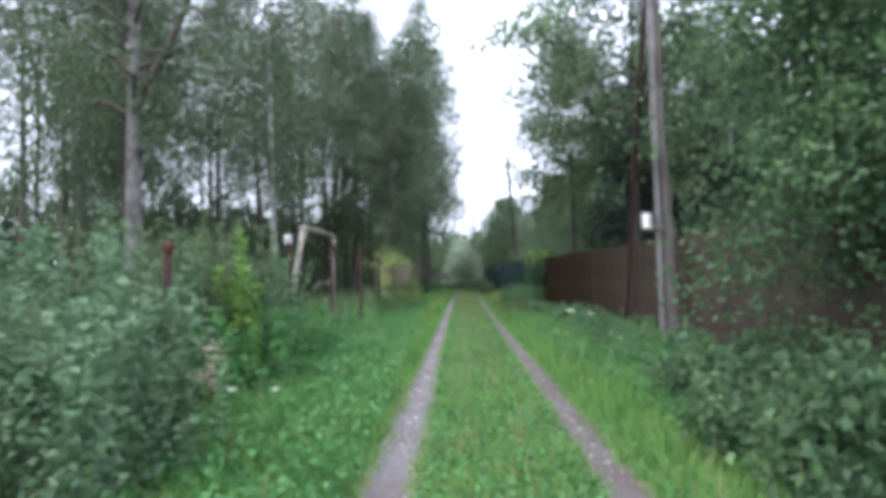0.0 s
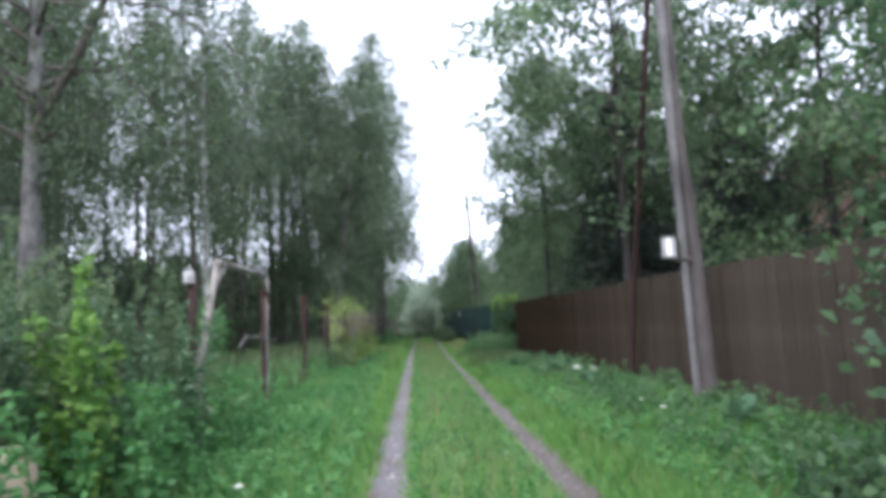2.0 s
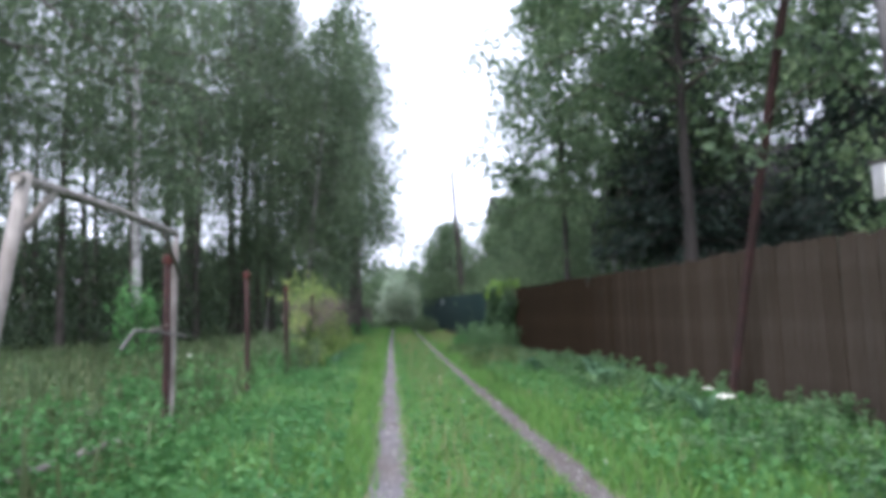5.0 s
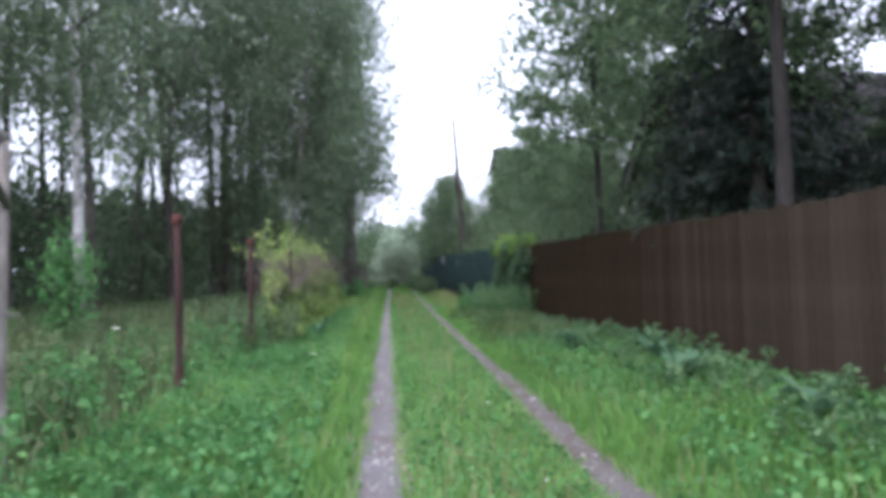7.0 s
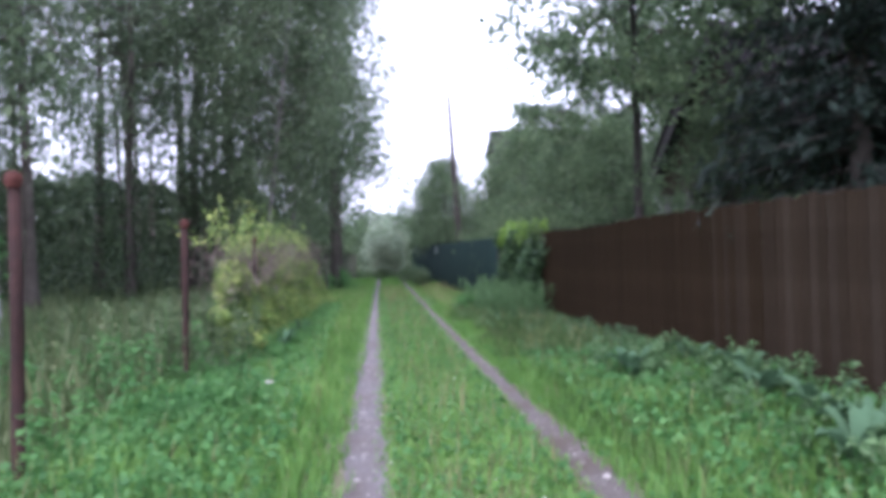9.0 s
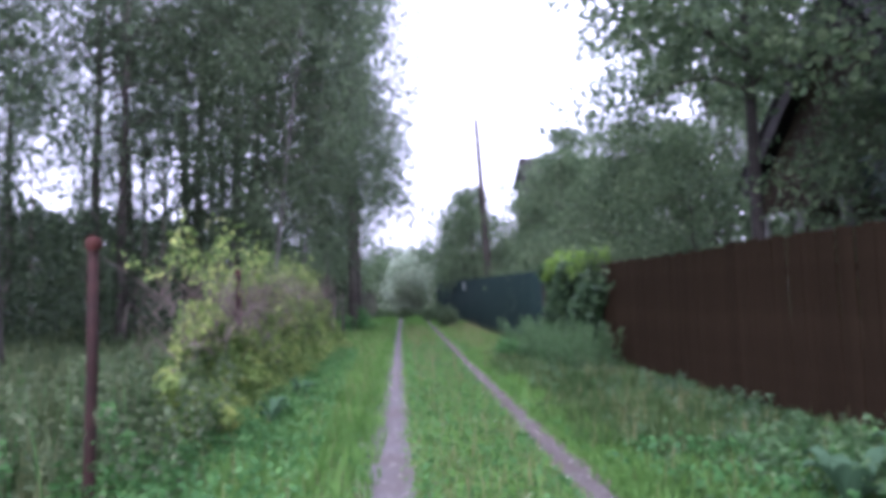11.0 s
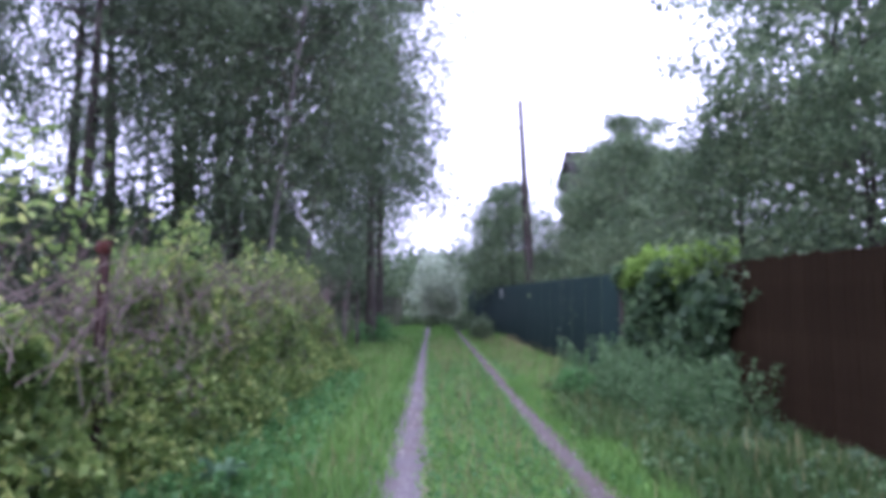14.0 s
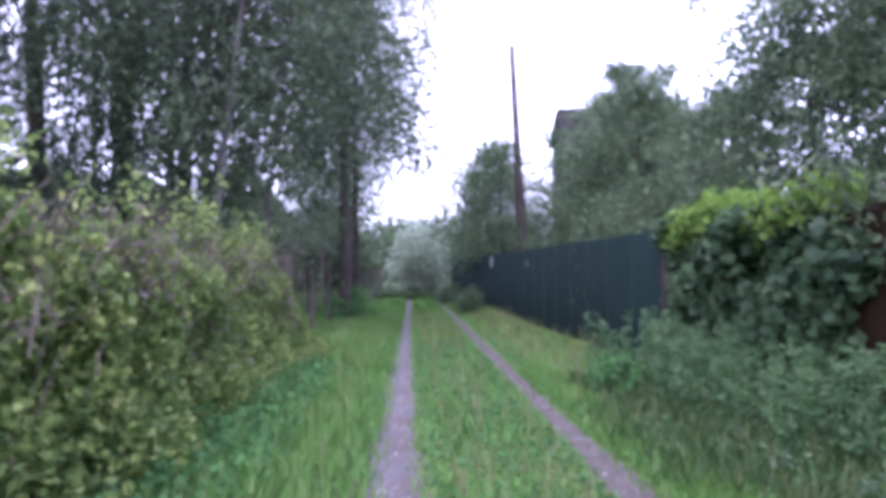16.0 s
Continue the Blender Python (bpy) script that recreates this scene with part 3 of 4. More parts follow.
belt("undergrowth", "dark dense undergrowth deep in the wood", -46, 20, -34, 62, 1.8, 10.8, 34000, 0.46, M_UNDER, 1)
belt("undergrowth", "dark dense undergrowth deep in the wood", -34, 62, -4, 80, 1.8, 10.8, 34000, 0.46, M_UNDER, 2)
belt("undergrowth", "dark undergrowth among birch trunks", -26, 26, -9, 48, 2.6, 2.6, 9000, 0.25, M_UNDER, 3)
belt("undergrowth", "dark leafy bushes among trunks behind the hedge", -15, 29, -6.3, 39, 1.2, 5.8, 8500, 0.18, M_UNDER, 8)
belt("far_wood", "hazy distant wood beyond the lane's end", -60, 150, 60, 140, 5, 12, 16000, 1.1, M_FAR, 4)
belt("garden_thicket", "dense garden thicket behind the fences", 14, 30, 12, 70, 1.4, 5.5, 12000, 0.3, M_TREE_LEAF, 5)
belt("garden_thicket", "dense garden thicket behind the fences", 6, 68, -8, 90, 2.0, 7.0, 14000, 0.35, M_TREE_LEAF, 6)
belt("garden_thicket", "dense shrubs behind the green fence", 5.5, 33, 6.0, 62, 0.5, 3.2, 9000, 0.2, M_TREE_LEAF, 7)

# ---- brown board fence ----
FX, FY0, FY1 = 4.3, -3.0, 30.6
fence = thing("board_fence", "tall brown painted wooden board fence along the lane", "fence", pose(FX, 0, 0))
part("rail", box_mesh("rail", 0.03, 0.07, FY0, FY1, 0.42, 0.51, M_BOARD), fence)
part("rail", box_mesh("rail", 0.03, 0.07, FY0, FY1, 1.58, 1.67, M_BOARD), fence)
post_me = box_mesh("post", 0.07, 0.16, -0.045, 0.045, -0.1, 1.9, M_BOARD)
for y in np.arange(FY0 + 0.3, FY1, 2.6):
    p = part("post", post_me, fence)
    p.location = (0, y, 0)
pitch_y = 0.128
board_kinds = [[box_mesh("board", -0.012, 0.012, -w / 2, w / 2, 0, h, m, 0.004) for w, h in ((0.122, 1.88), (0.118, 1.87), (0.121, 1.885))] for m in BOARD_GRADES]
# ---- green sheet fence ----
green = thing("metal_fence", "dark green corrugated sheet metal fence along the lane", "fence", pose(0, 0, 0))


def sheet_mesh(name, wide, tall):
    y = np.arange(0, wide + 1e-6, 0.0475)
    prof = np.array([0, 0.012, 0.012, 0, 0, 0])[np.arange(len(y)) % 4]
    v = np.concatenate([np.stack([prof, y, 0 * y], 1), np.stack([prof, y, 0 * y + tall], 1), np.stack([prof + 0.002, y, 0 * y], 1), np.stack([prof + 0.002, y, 0 * y + tall], 1)])
    k = len(y)
    i = np.arange(k - 1)
    q = np.concatenate([np.stack([i, i + 1, i + k + 1, i + k], 1), np.stack([i + 2 * k + 1, i + 2 * k, i + 3 * k, i + 3 * k + 1], 1), np.stack([i + k, i + k + 1, i + 3 * k + 1, i + 3 * k], 1)])
    return mesh_from(name, v, q, M_GREEN)


sheet = sheet_mesh("sheet", 1.14, 2.0)
gpost = box_mesh("post", 0.03, 0.09, -0.03, 0.03, -0.1, 2.0, M_STUB)
gy0, step = 31.3, 1.15
for i in range(26):
    y = gy0 + i * step
    x = 3.95 - 0.004 * i
    p = part("sheet", sheet, green)
    p.location = (x, y, 0.02 + 0.010 * i)
    if i % 2 == 0:
        p = part("post", gpost, green)
        p.location = (x, y, 0.0)
part("edge_strip", box_mesh("edge_strip", 3.93, 3.99, 31.22, 31.28, -0.05, 1.98, M_STUB), green, "grey weathered end post")
sg = thing("notice_plate", "small white blank plate on the green fence", "sign", pose(3.86, 46.0, 1.85))
part("plate", box_mesh("plate", -0.006, 0.0, -0.13, 0.13, -0.2, 0.2, M_WHITE), sg)
part("fixing_strap", box_mesh("fixing_strap", 0.0, 0.03, -0.02, 0.02, -0.15, 0.15, M_STUB), sg)

# ---- poles ----
up = thing("utility_pole", "weathered grey wooden utility pole on a darker stub", "pole", pose(0, 0, 0))
part("pole", pipe_mesh("pole", [(3.78, 11.39, -0.1), (3.80, 11.5, 1.9), (3.83, 11.62, 4.0), (3.90, 11.85, 8.0)], [0.05, 0.05, 0.065, 0.065], M_POLE, 12), up)
part("stub", pipe_mesh("stub", [(4.0, 11.5, -0.1), (3.99, 11.58, 1.9), (3.96, 11.7, 4.0), (4.02, 11.95, 7.6)], [0.135, 0.115, 0.08, 0.07], M_STUB, 12), up, "darker brown-grey wooden support")
mb = thing("meter_box", "small white metal box fixed to the utility pole", "box", pose(3.58, 11.46, 2.26))
part("case", box_mesh("case", -0.08, 0.08, -0.06, 0.06, -0.14, 0.14, M_JAR, 0.01), mb)
part("door", box_mesh("door", -0.065, 0.01, -0.068, -0.06, -0.12, 0.12, M_WHITE, 0.003), mb, "brighter white door")
part("hood", box_mesh("hood", -0.10, 0.10, -0.09, 0.07, 0.142, 0.16, M_STUB, 0.004), mb, "dark grey hood")
part("bracket", box_mesh("bracket", 0.0, 0.3, -0.02, 0.02, -0.19, -0.145, M_STUB, 0.004), mb)
rp = thing("rusty_pole", "thin leaning rust-brown steel pole by the fence", "pole", pose(0, 0, 0))
part("pipe", pipe_mesh("pipe", [(4.07, 14.86, -0.1), (4.01, 13.9, 2.3), (3.96, 12.95, 4.6), (3.91, 11.95, 7.0)], [0.052, 0.05, 0.048, 0.045], M_RUST, 10), rp)
fp = thing("utility_pole", "slender grey wooden utility pole behind the green fence", "pole", pose(0, 0, 0))
part("pole", pipe_mesh("pole", [(5.3, 47.0, -0.1), (5.15, 46.8, 3.0), (4.9, 46.3, 6.5), (4.67, 45.9, 9.75)], [0.19, 0.18, 0.15, 0.12], M_STUB, 10), fp)
part("cap", pipe_mesh("cap", [(4.67, 45.9, 9.75), (4.665, 45.89, 9.85)], [0.12, 0.05], M_STUB, 10), fp)

# ---- old fence posts on the wood's side ----
pipe_post = pipe_mesh("pipe", [(0, 0, -0.1), (0.01, 0, 1.0), (0, 0.01, 1.93)], [0.040, 0.038, 0.036], M_RUST, 10)
cap_me = pipe_mesh("cap", [(0, 0, 1.90), (0, 0, 1.915), (0, 0, 1.95), (0, 0, 1.985), (0, 0, 2.0)], [0.038, 0.050, 0.053, 0.046, 0.02], M_RUST_CAP, 12)
for x, y, s, tx in ((-2.42, 5.6, 0.84, 2), (-2.33, 9.9, 0.98, -1), (-2.4, 13.88, 1.0, 1), (-2.14, 16.84, 1.0, 0), (-2.03, 20.2, 0.95, 1), (-1.86, 24.1, 0.93, -1)):
    p = thing("fence_post", "rusty red-brown steel pipe fence post", "post", pose(x, y, float(height(x, y)), tx, tx * 0.6, 30 * tx) @ Matrix.Diagonal((1, 1, s, 1)), "rusty fence posts")
    part("pipe", pipe_post, p)
    part("cap", cap_me, p)
far_post = pipe_mesh("pipe", [(0, 0, -0.1), (0, 0, 1.7)], [0.05, 0.05], M_BARK, 8)
far_top = pipe_mesh("cap", [(0, 0, 1.7), (0, 0, 1.75)], [0.06, 0.03], M_BARK, 8)
for y in np.arange(34.5, 62, 2.6):
    p = thing("fence_post", "dark weathered post at the wood's edge", "post", pose(-1.75 + 0.05 * (y - 33), y, 0.03), "dark fence posts")
    part("pipe", far_post, p)
    part("cap", far_top, p)
jar = thing("plastic_cap", "white plastic jar upturned on a fence post", "jar", pose(-2.345, 9.91, 1.93) @ Matrix.Diagonal((0.72, 0.72, 0.72, 1)))
part("jar", pipe_mesh("jar", [(0, 0, 0.02), (0, 0, 0.03), (0, 0, 0.15), (0, 0, 0.18), (0, 0, 0.185)], [0.075, 0.082, 0.082, 0.06, 0.01], M_JAR, 16), jar)
part("rim", pipe_mesh("rim", [(0, 0, 0.0), (0, 0, 0.02)], [0.084, 0.084], M_JAR, 16), jar)
fr = thing("pole_frame", "bare grey pole frame leaning on a rusty post", "frame", pose(0, 0, 0))
part("upright", pipe_mesh("upright", [(-2.66, 11.0, -0.1), (-2.55, 11.05, 1.1), (-2.36, 11.08, 2.3)], [0.05, 0.05, 0.04], M_STICK, 8), fr)
part("crossbar", pipe_mesh("crossbar", [(-2.38, 11.0, 2.26), (-2.36, 12.4, 2.29), (-2.34, 14.05, 2.28)], [0.04, 0.038, 0.034], M_STICK, 8), fr)
part("upright", pipe_mesh("upright", [(-2.38, 14.02, -0.1), (-2.36, 14.02, 1.2), (-2.33, 14.02, 2.26)], [0.036, 0.034, 0.03], M_STICK, 8), fr)
part("brace", pipe_mesh("brace", [(-2.36, 11.45, 2.26), (-2.42, 11.1, 1.9)], [0.03, 0.028], M_STICK, 8), fr)
part("brace", pipe_mesh("brace", [(-2.36, 13.7, 2.26), (-2.29, 13.98, 1.85)], [0.026, 0.024], M_STICK, 8), fr)
tw = thing("dead_branch", "bare crooked dead branch caught on a post", "branch", pose(0, 0, 0))
part("limb", pipe_mesh("limb", [(-2.70, 13.56, 1.12), (-2.60, 13.62, 1.30), (-2.42, 13.78, 1.27), (-2.17, 13.85, 1.22)], [0.02, 0.017, 0.013, 0.007], M_POLE, 7), tw)
part("twig", pipe_mesh("twig", [(-2.5, 13.71, 1.285), (-2.3, 13.70, 1.35)], [0.012, 0.005], M_STICK, 6), tw)
lg2 = thing("dead_branch", "long grey dead branch lying in the weeds", "branch", pose(0, 0, 0))
part("limb", pipe_mesh("limb", [(-3.3, 11.2, 0.18), (-2.9, 12.0, 0.30), (-2.5, 13.2, 0.36)], [0.045, 0.04, 0.025], M_STICK, 7), lg2)
part("twig", pipe_mesh("twig", [(-2.9, 12.0, 0.30), (-2.7, 12.1, 0.48)], [0.015, 0.006], M_STICK, 6), lg2)
st = thing("wood_stump", "pale sawn wood stump in tall weeds", "stump", put(-2.5, 6.9))
part("stump", pipe_mesh("stump", [(0, 0, -0.05), (0.02, 0, 0.15), (0, 0.02, 0.66), (0, 0.02, 0.72)], [0.24, 0.2, 0.19, 0.16], M_STUMP, 14), st)
part("log", pipe_mesh("log", [(-0.2, -0.7, 0.05), (-0.12, -0.2, 0.30)], [0.09, 0.08], M_STUMP, 12), st)
part("log", pipe_mesh("log", [(-0.35, -0.62, 0.34), (0.18, -0.55, 0.42)], [0.10, 0.09], M_STUMP, 12), st)


# ---- houses ----
def house(name, label, x0, x1, y0, y1, eave, ridge, wall, roof, porch=False, along="x", over=0.45):
    h = thing(name, label, "house", pose(0, 0, 0))
    ym = (y0 + y1) / 2
    if along == "x":
        prof = [(y0, 0), (y1, 0), (y1, eave), (ym, ridge), (y0, eave)]
        front = [(x0, a, b) for a, b in prof]
        back = [(x1, a, b) for a, b in prof]
    v = np.array(front + back, float)
    me = bpy.data.meshes.new("outer_wall")
    me.from_pydata(v.tolist(), [], [(0, 1, 2, 3, 4), (9, 8, 7, 6, 5), (0, 5, 6, 1), (1, 6, 7, 2), (4, 9, 5, 0)])
    me.materials.append(wall)
    part("outer_wall", me, h)
    k = (ridge - eave) / (ym - y0)
    for sgn, ye in ((-1, y0), (1, y1)):
        bm = bmesh.new()
        pe = (ye + sgn * over, eave - k * over)
        vs = [bm.verts.new((x, *p)) for x in (x0 - over, x1 + over) for p in ((ym, ridge + 0.02), pe, (pe[0], pe[1] + 0.14), (ym, ridge + 0.18))]
        for f in ((0, 1, 2, 3), (7, 6, 5, 4), (0, 4, 5, 1), (1, 5, 6, 2), (2, 6, 7, 3), (3, 7, 4, 0)):
            bm.faces.new([vs[i] for i in f])
        bmesh.ops.recalc_face_normals(bm, faces=bm.faces[:])
        rm = bpy.data.meshes.new("roof")
        bm.to_mesh(rm)
        bm.free()
        rm.materials.append(roof)
        part("roof", rm, h)
        # barge board under the roof's edge
        bm = bmesh.new()
        vs = [bm.verts.new((x, *p)) for x in (x0 - over - 0.03, x0 - over) for p in ((ym, ridge + 0.0), pe, (pe[0], pe[1] - 0.24), (ym, ridge - 0.26))]
        for f in ((0, 1, 2, 3), (7, 6, 5, 4), (0, 4, 5, 1), (1, 5, 6, 2), (2, 6, 7, 3), (3, 7, 4, 0)):
            bm.faces.new([vs[i] for i in f])
        bmesh.ops.recalc_face_normals(bm, faces=bm.faces[:])
        rm = bpy.data.meshes.new("barge_board")
        bm.to_mesh(rm)
        bm.free()
        rm.materials.append(M_FASCIA)
        part("barge_board", rm, h)
    return h


def window(h, x, y, z, w, t):
    f = part("window", box_mesh("window", x - 0.04, x - 0.003, y - w / 2, y + w / 2, z, z + t, M_COLUMN, 0.004), h, "pale framed window")
    part("pane", box_mesh("pane", x - 0.05, x - 0.043, y - w / 2 + 0.07, y - 0.03, z + 0.07, z + t - 0.07, M_GLASS, 0), f)
    part("pane", box_mesh("pane", x - 0.05, x - 0.043, y + 0.03, y + w / 2 - 0.07, z + 0.07, z + t - 0.07, M_GLASS, 0), f)


wh = house("wooden_house", "tan wooden house with a dark gable roof and pale porch columns", 8.6, 14.5, 23.2, 29.2, 3.6, 6.3, M_TAN, M_ROOF, over=0.2)
part("gable_front", box_mesh("gable_front", 7.72, 7.84, 23.3, 29.1, 3.0, 3.45, M_TAN), wh)
bm = bmesh.new()
tri_v = [bm.verts.new(p) for p in ((7.74, 23.5, 3.45), (7.74, 28.9, 3.45), (7.74, 26.2, 5.95), (7.82, 23.5, 3.45), (7.82, 28.9, 3.45), (7.82, 26.2, 5.95))]
for f in ((0, 2, 1), (3, 4, 5), (0, 1, 4, 3), (1, 2, 5, 4), (2, 0, 3, 5)):
    bm.faces.new([tri_v[i] for i in f])
gm = bpy.data.meshes.new("gable")
bm.to_mesh(gm)
bm.free()
gm.materials.append(M_TAN)
part("gable", gm, wh)
part("porch_floor", box_mesh("porch_floor", 7.6, 8.6, 23.2, 29.2, 0.0, 0.6, M_STUB), wh)
bm = bmesh.new()
for sgn in (-1, 1):
    vs = [bm.verts.new((x, *p)) for x in (7.45, 8.1) for p in ((26.2, 6.32), (26.2 + sgn * 3.05, 6.32 - 0.9 * 3.05), (26.2 + sgn * 3.05, 6.46 - 0.9 * 3.05), (26.2, 6.48))]
    for f in ((0, 1, 2, 3), (7, 6, 5, 4), (0, 4, 5, 1), (1, 5, 6, 2), (2, 6, 7, 3)):
        bm.faces.new([vs[i] for i in f])
bmesh.ops.recalc_face_normals(bm, faces=bm.faces[:])
rm = bpy.data.meshes.new("porch_roof")
bm.to_mesh(rm)
bm.free()
rm.materials.append(M_ROOF)
part("porch_roof", rm, wh)
for sgn in (-1, 1):
    bm = bmesh.new()
    vs = [bm.verts.new((x, *p)) for x in (7.48, 7.52) for p in ((26.2, 6.30), (26.2 + sgn * 3.0, 6.30 - 0.9 * 3.0), (26.2 + sgn * 2.86, 5.96 - 0.9 * 2.86), (26.2, 5.92))]
    for f in ((0, 1, 2, 3), (7, 6, 5, 4), (0, 4, 5, 1), (1, 5, 6, 2), (2, 6, 7, 3), (3, 7, 4, 0)):
        bm.faces.new([vs[i] for i in f])
    bmesh.ops.recalc_face_normals(bm, faces=bm.faces[:])
    fm = bpy.data.meshes.new("fascia")
    bm.to_mesh(fm)
    bm.free()
    fm.materials.append(M_FASCIA)
    part("fascia", fm, wh, "grey painted fascia board")
col = pipe_mesh("column", [(0, 0, 0.6), (0, 0, 0.7), (0, 0, 2.9), (0, 0, 3.0)], [0.13, 0.10, 0.09, 0.12], M_COLUMN, 12)
for y in (23.6, 25.0, 26.4, 27.7, 28.8):
    p = part("column", col, wh, "pale painted column")
    p.location = (7.78, y, 0)
for y in (24.6, 26.4, 28.0):
    window(wh, 8.6, y, 1.5, 1.1, 1.2)
# the wooden house is a small summer house close behind the fence
wh.matrix_basis = pose(0.28, 2.4, 0) @ Matrix.Diagonal((0.83, 0.83, 0.9, 1.0))
ph = house("brick_house", "pinkish brick house with a grey slate roof", 11.2, 17, 15.6, 21.6, 4.4, 6.5, M_PINK, M_ROOF_GREY, over=0.4)
for y in (17.2, 20.4):
    window(ph, 11.2, y, 2.6, 1.2, 1.4)
dh = house("dark_house", "dark gabled house far behind garden trees", 8.6, 16, 52.0, 55.6, 8.1, 9.4, M_DARKWALL, M_ROOF, over=0.2)
for y in (52.9, 54.6):
    window(dh, 8.6, y, 3.4, 1.1, 1.3)


# ---- hedge on the wood's side ----
def scatter_hedge(seed, n, x0, x1, y0, y1, top, clump, thin=0.0):
    r = np.random.default_rng(seed)
    y = r.uniform(y0, y1, n)
    ends = np.clip(np.minimum((y - y0) / 4.2, (y1 - y) / 1.5), 0, 1) ** 0.8
    t = np.array([top * (0.92 + 0.22 * noise.noise((v * 0.8, seed, 0)) + 0.08 * noise.noise((v * 3, seed, 1))) for v in y]) * (0.42 + 0.58 * ends)
    z = r.uniform(0, 1, n) ** 0.75 * t
    bulge = np.sin(np.pi * np.clip(z / t, 0, 1) * 0.9 + 0.2) * 0.25
    f = r.uniform(0, 1, n) ** 0.55
    lump = np.array([noise.noise((a * clump, b * clump, seed)) for a, b in zip(y, z)])
    xf = x1 + np.where(y < 26, -0.28 * np.clip((26 - y) / 1.5, 0, 1), 0.03 * (y - 26))
    foot = 0.45 * np.clip(1 - z / 0.9, 0, 1) ** 1.5
    x0 = x1 - 0.45 - (x1 - 0.45 - x0) * ends
    x = x0 + (xf + bulge * 0.7 + 0.25 * lump - (z / top) * 0.25 + foot - x0) * f
    keep = lump > r.uniform(-0.7, 0.08, n) + thin * np.clip(z - 0.9, 0, 1) * np.clip((27 - y) / 3, 0.2, 1) + 0.22 * np.clip((25.5 - y) / 3, 0, 1)
    return np.stack([x, y, z], 1)[keep]


hd = thing("hedge", "overgrown yellow-green hedge with dry brown twigs on old fence", "hedge", pose(0, 0, 0))
hc = scatter_hedge(1, 80000, -2.6, -1.55, 21.3, 33.5, 1.95, 1.9, 0.2)
part("leaves", leaf_mesh("leaves", hc, 0.074, M_HEDGE, 0.65), hd)
tb = Tubes()
hr = np.random.default_rng(9)
for i in range(850):
    y, x = hr.uniform(21.3, 33.3), hr.uniform(-2.3, -1.28)
    z = 0.75 + 0.85 * hr.uniform(0, 1) ** 0.6
    d = np.array([hr.normal(0, 0.25), hr.normal(0, 0.3), hr.uniform(0.2, 0.55)])
    tb.add([(x, y, z), np.array([x, y, z]) + d * 0.5, np.array([x, y, z]) + d + [0.05, 0, -0.06]], [0.0042, 0.0032, 0.0014], 4, False)
part("brushwood", tb.mesh("brushwood", M_TWIG), hd, "dry brown twigs")
hc2 = scatter_hedge(2, 6500, -2.5, -1.50, 21.6, 33.0, 2.02, 1.3)
hc2 = hc2[hc2[:, 2] > 0.9 + 0.4 * np.sin(hc2[:, 1] * 1.7)]
part("dry_leaves", leaf_mesh("dry_leaves", hc2, 0.07, M_HEDGE_DRY, 0.5), hd, "dry brownish leaves")

sp_c = []
for i in range(70):
    y = hr.uniform(22.3, 33)
    p = np.array([hr.uniform(-2.3, -1.7), y, 1.6 + 0.1 * math.sin(y * 2)])
    d = np.array([hr.normal(0, 0.25), hr.normal(0, 0.25), hr.uniform(0.35, 0.75)])
    sp_c.append(p + d * np.linspace(0.1, 1, 26)[:, None] + hr.normal(0, 0.05, (26, 3)))
part("top_growth", leaf_mesh("top_growth", np.concatenate(sp_c), 0.075, M_HEDGE, 0.6), hd)

# vine at the brown fence's end
vn = thing("climbing_vine", "dense dark green vine over the fence's end with bright top", "vine", pose(0, 0, 0))
k = 9000
vc = np.stack([np.full(k, 4.2), rng.uniform(27.6, 31.3, k), rng.uniform(0.0, 1.0, k) ** 0.8 * 2.1], 1)
vl = np.array([noise.noise((0, b * 1.7, c * 1.7)) for a, b, c in vc])
vc = vc[vl > rng.uniform(-0.7, 0.0, k) + 0.75 * np.clip(28.6 - vc[:, 1], 0, 1)]
vc[:, 0] = 4.27 - rng.uniform(0, 1, len(vc)) ** 1.3 * (0.36 + 0.12 * np.sin(vc[:, 2] * 4 + vc[:, 1] * 3)) 
part("leaves", leaf_mesh("leaves", vc, 0.145, M_VINE, 0.85, (-0.3, -0.2, -0.6), 0.8), vn)
k = 4200
vt = np.stack([rng.uniform(3.90, 4.52, k), 31.3 - 3.3 * rng.uniform(0, 1, k) ** 1.25, 2.05 + rng.normal(0, 0.10, k)], 1)
vt[:, 2] += 0.08 * np.sin(vt[:, 1] * 3)
part("young_leaves", leaf_mesh("young_leaves", vt, 0.12, M_VINE_TOP, 0.8, (0, 0, 0.3)), vn, "bright green young leaves")
tb = Tubes()
for i in range(14):
    y = 28.4 + i * 0.2
    tb.add([(4.27, y, -0.05), (4.25, y + 0.1, 1.0), (4.27, y - 0.05, 2.0)], [0.012, 0.009, 0.005], 5, False)
part("stems", tb.mesh("stems", M_BARK), vn)


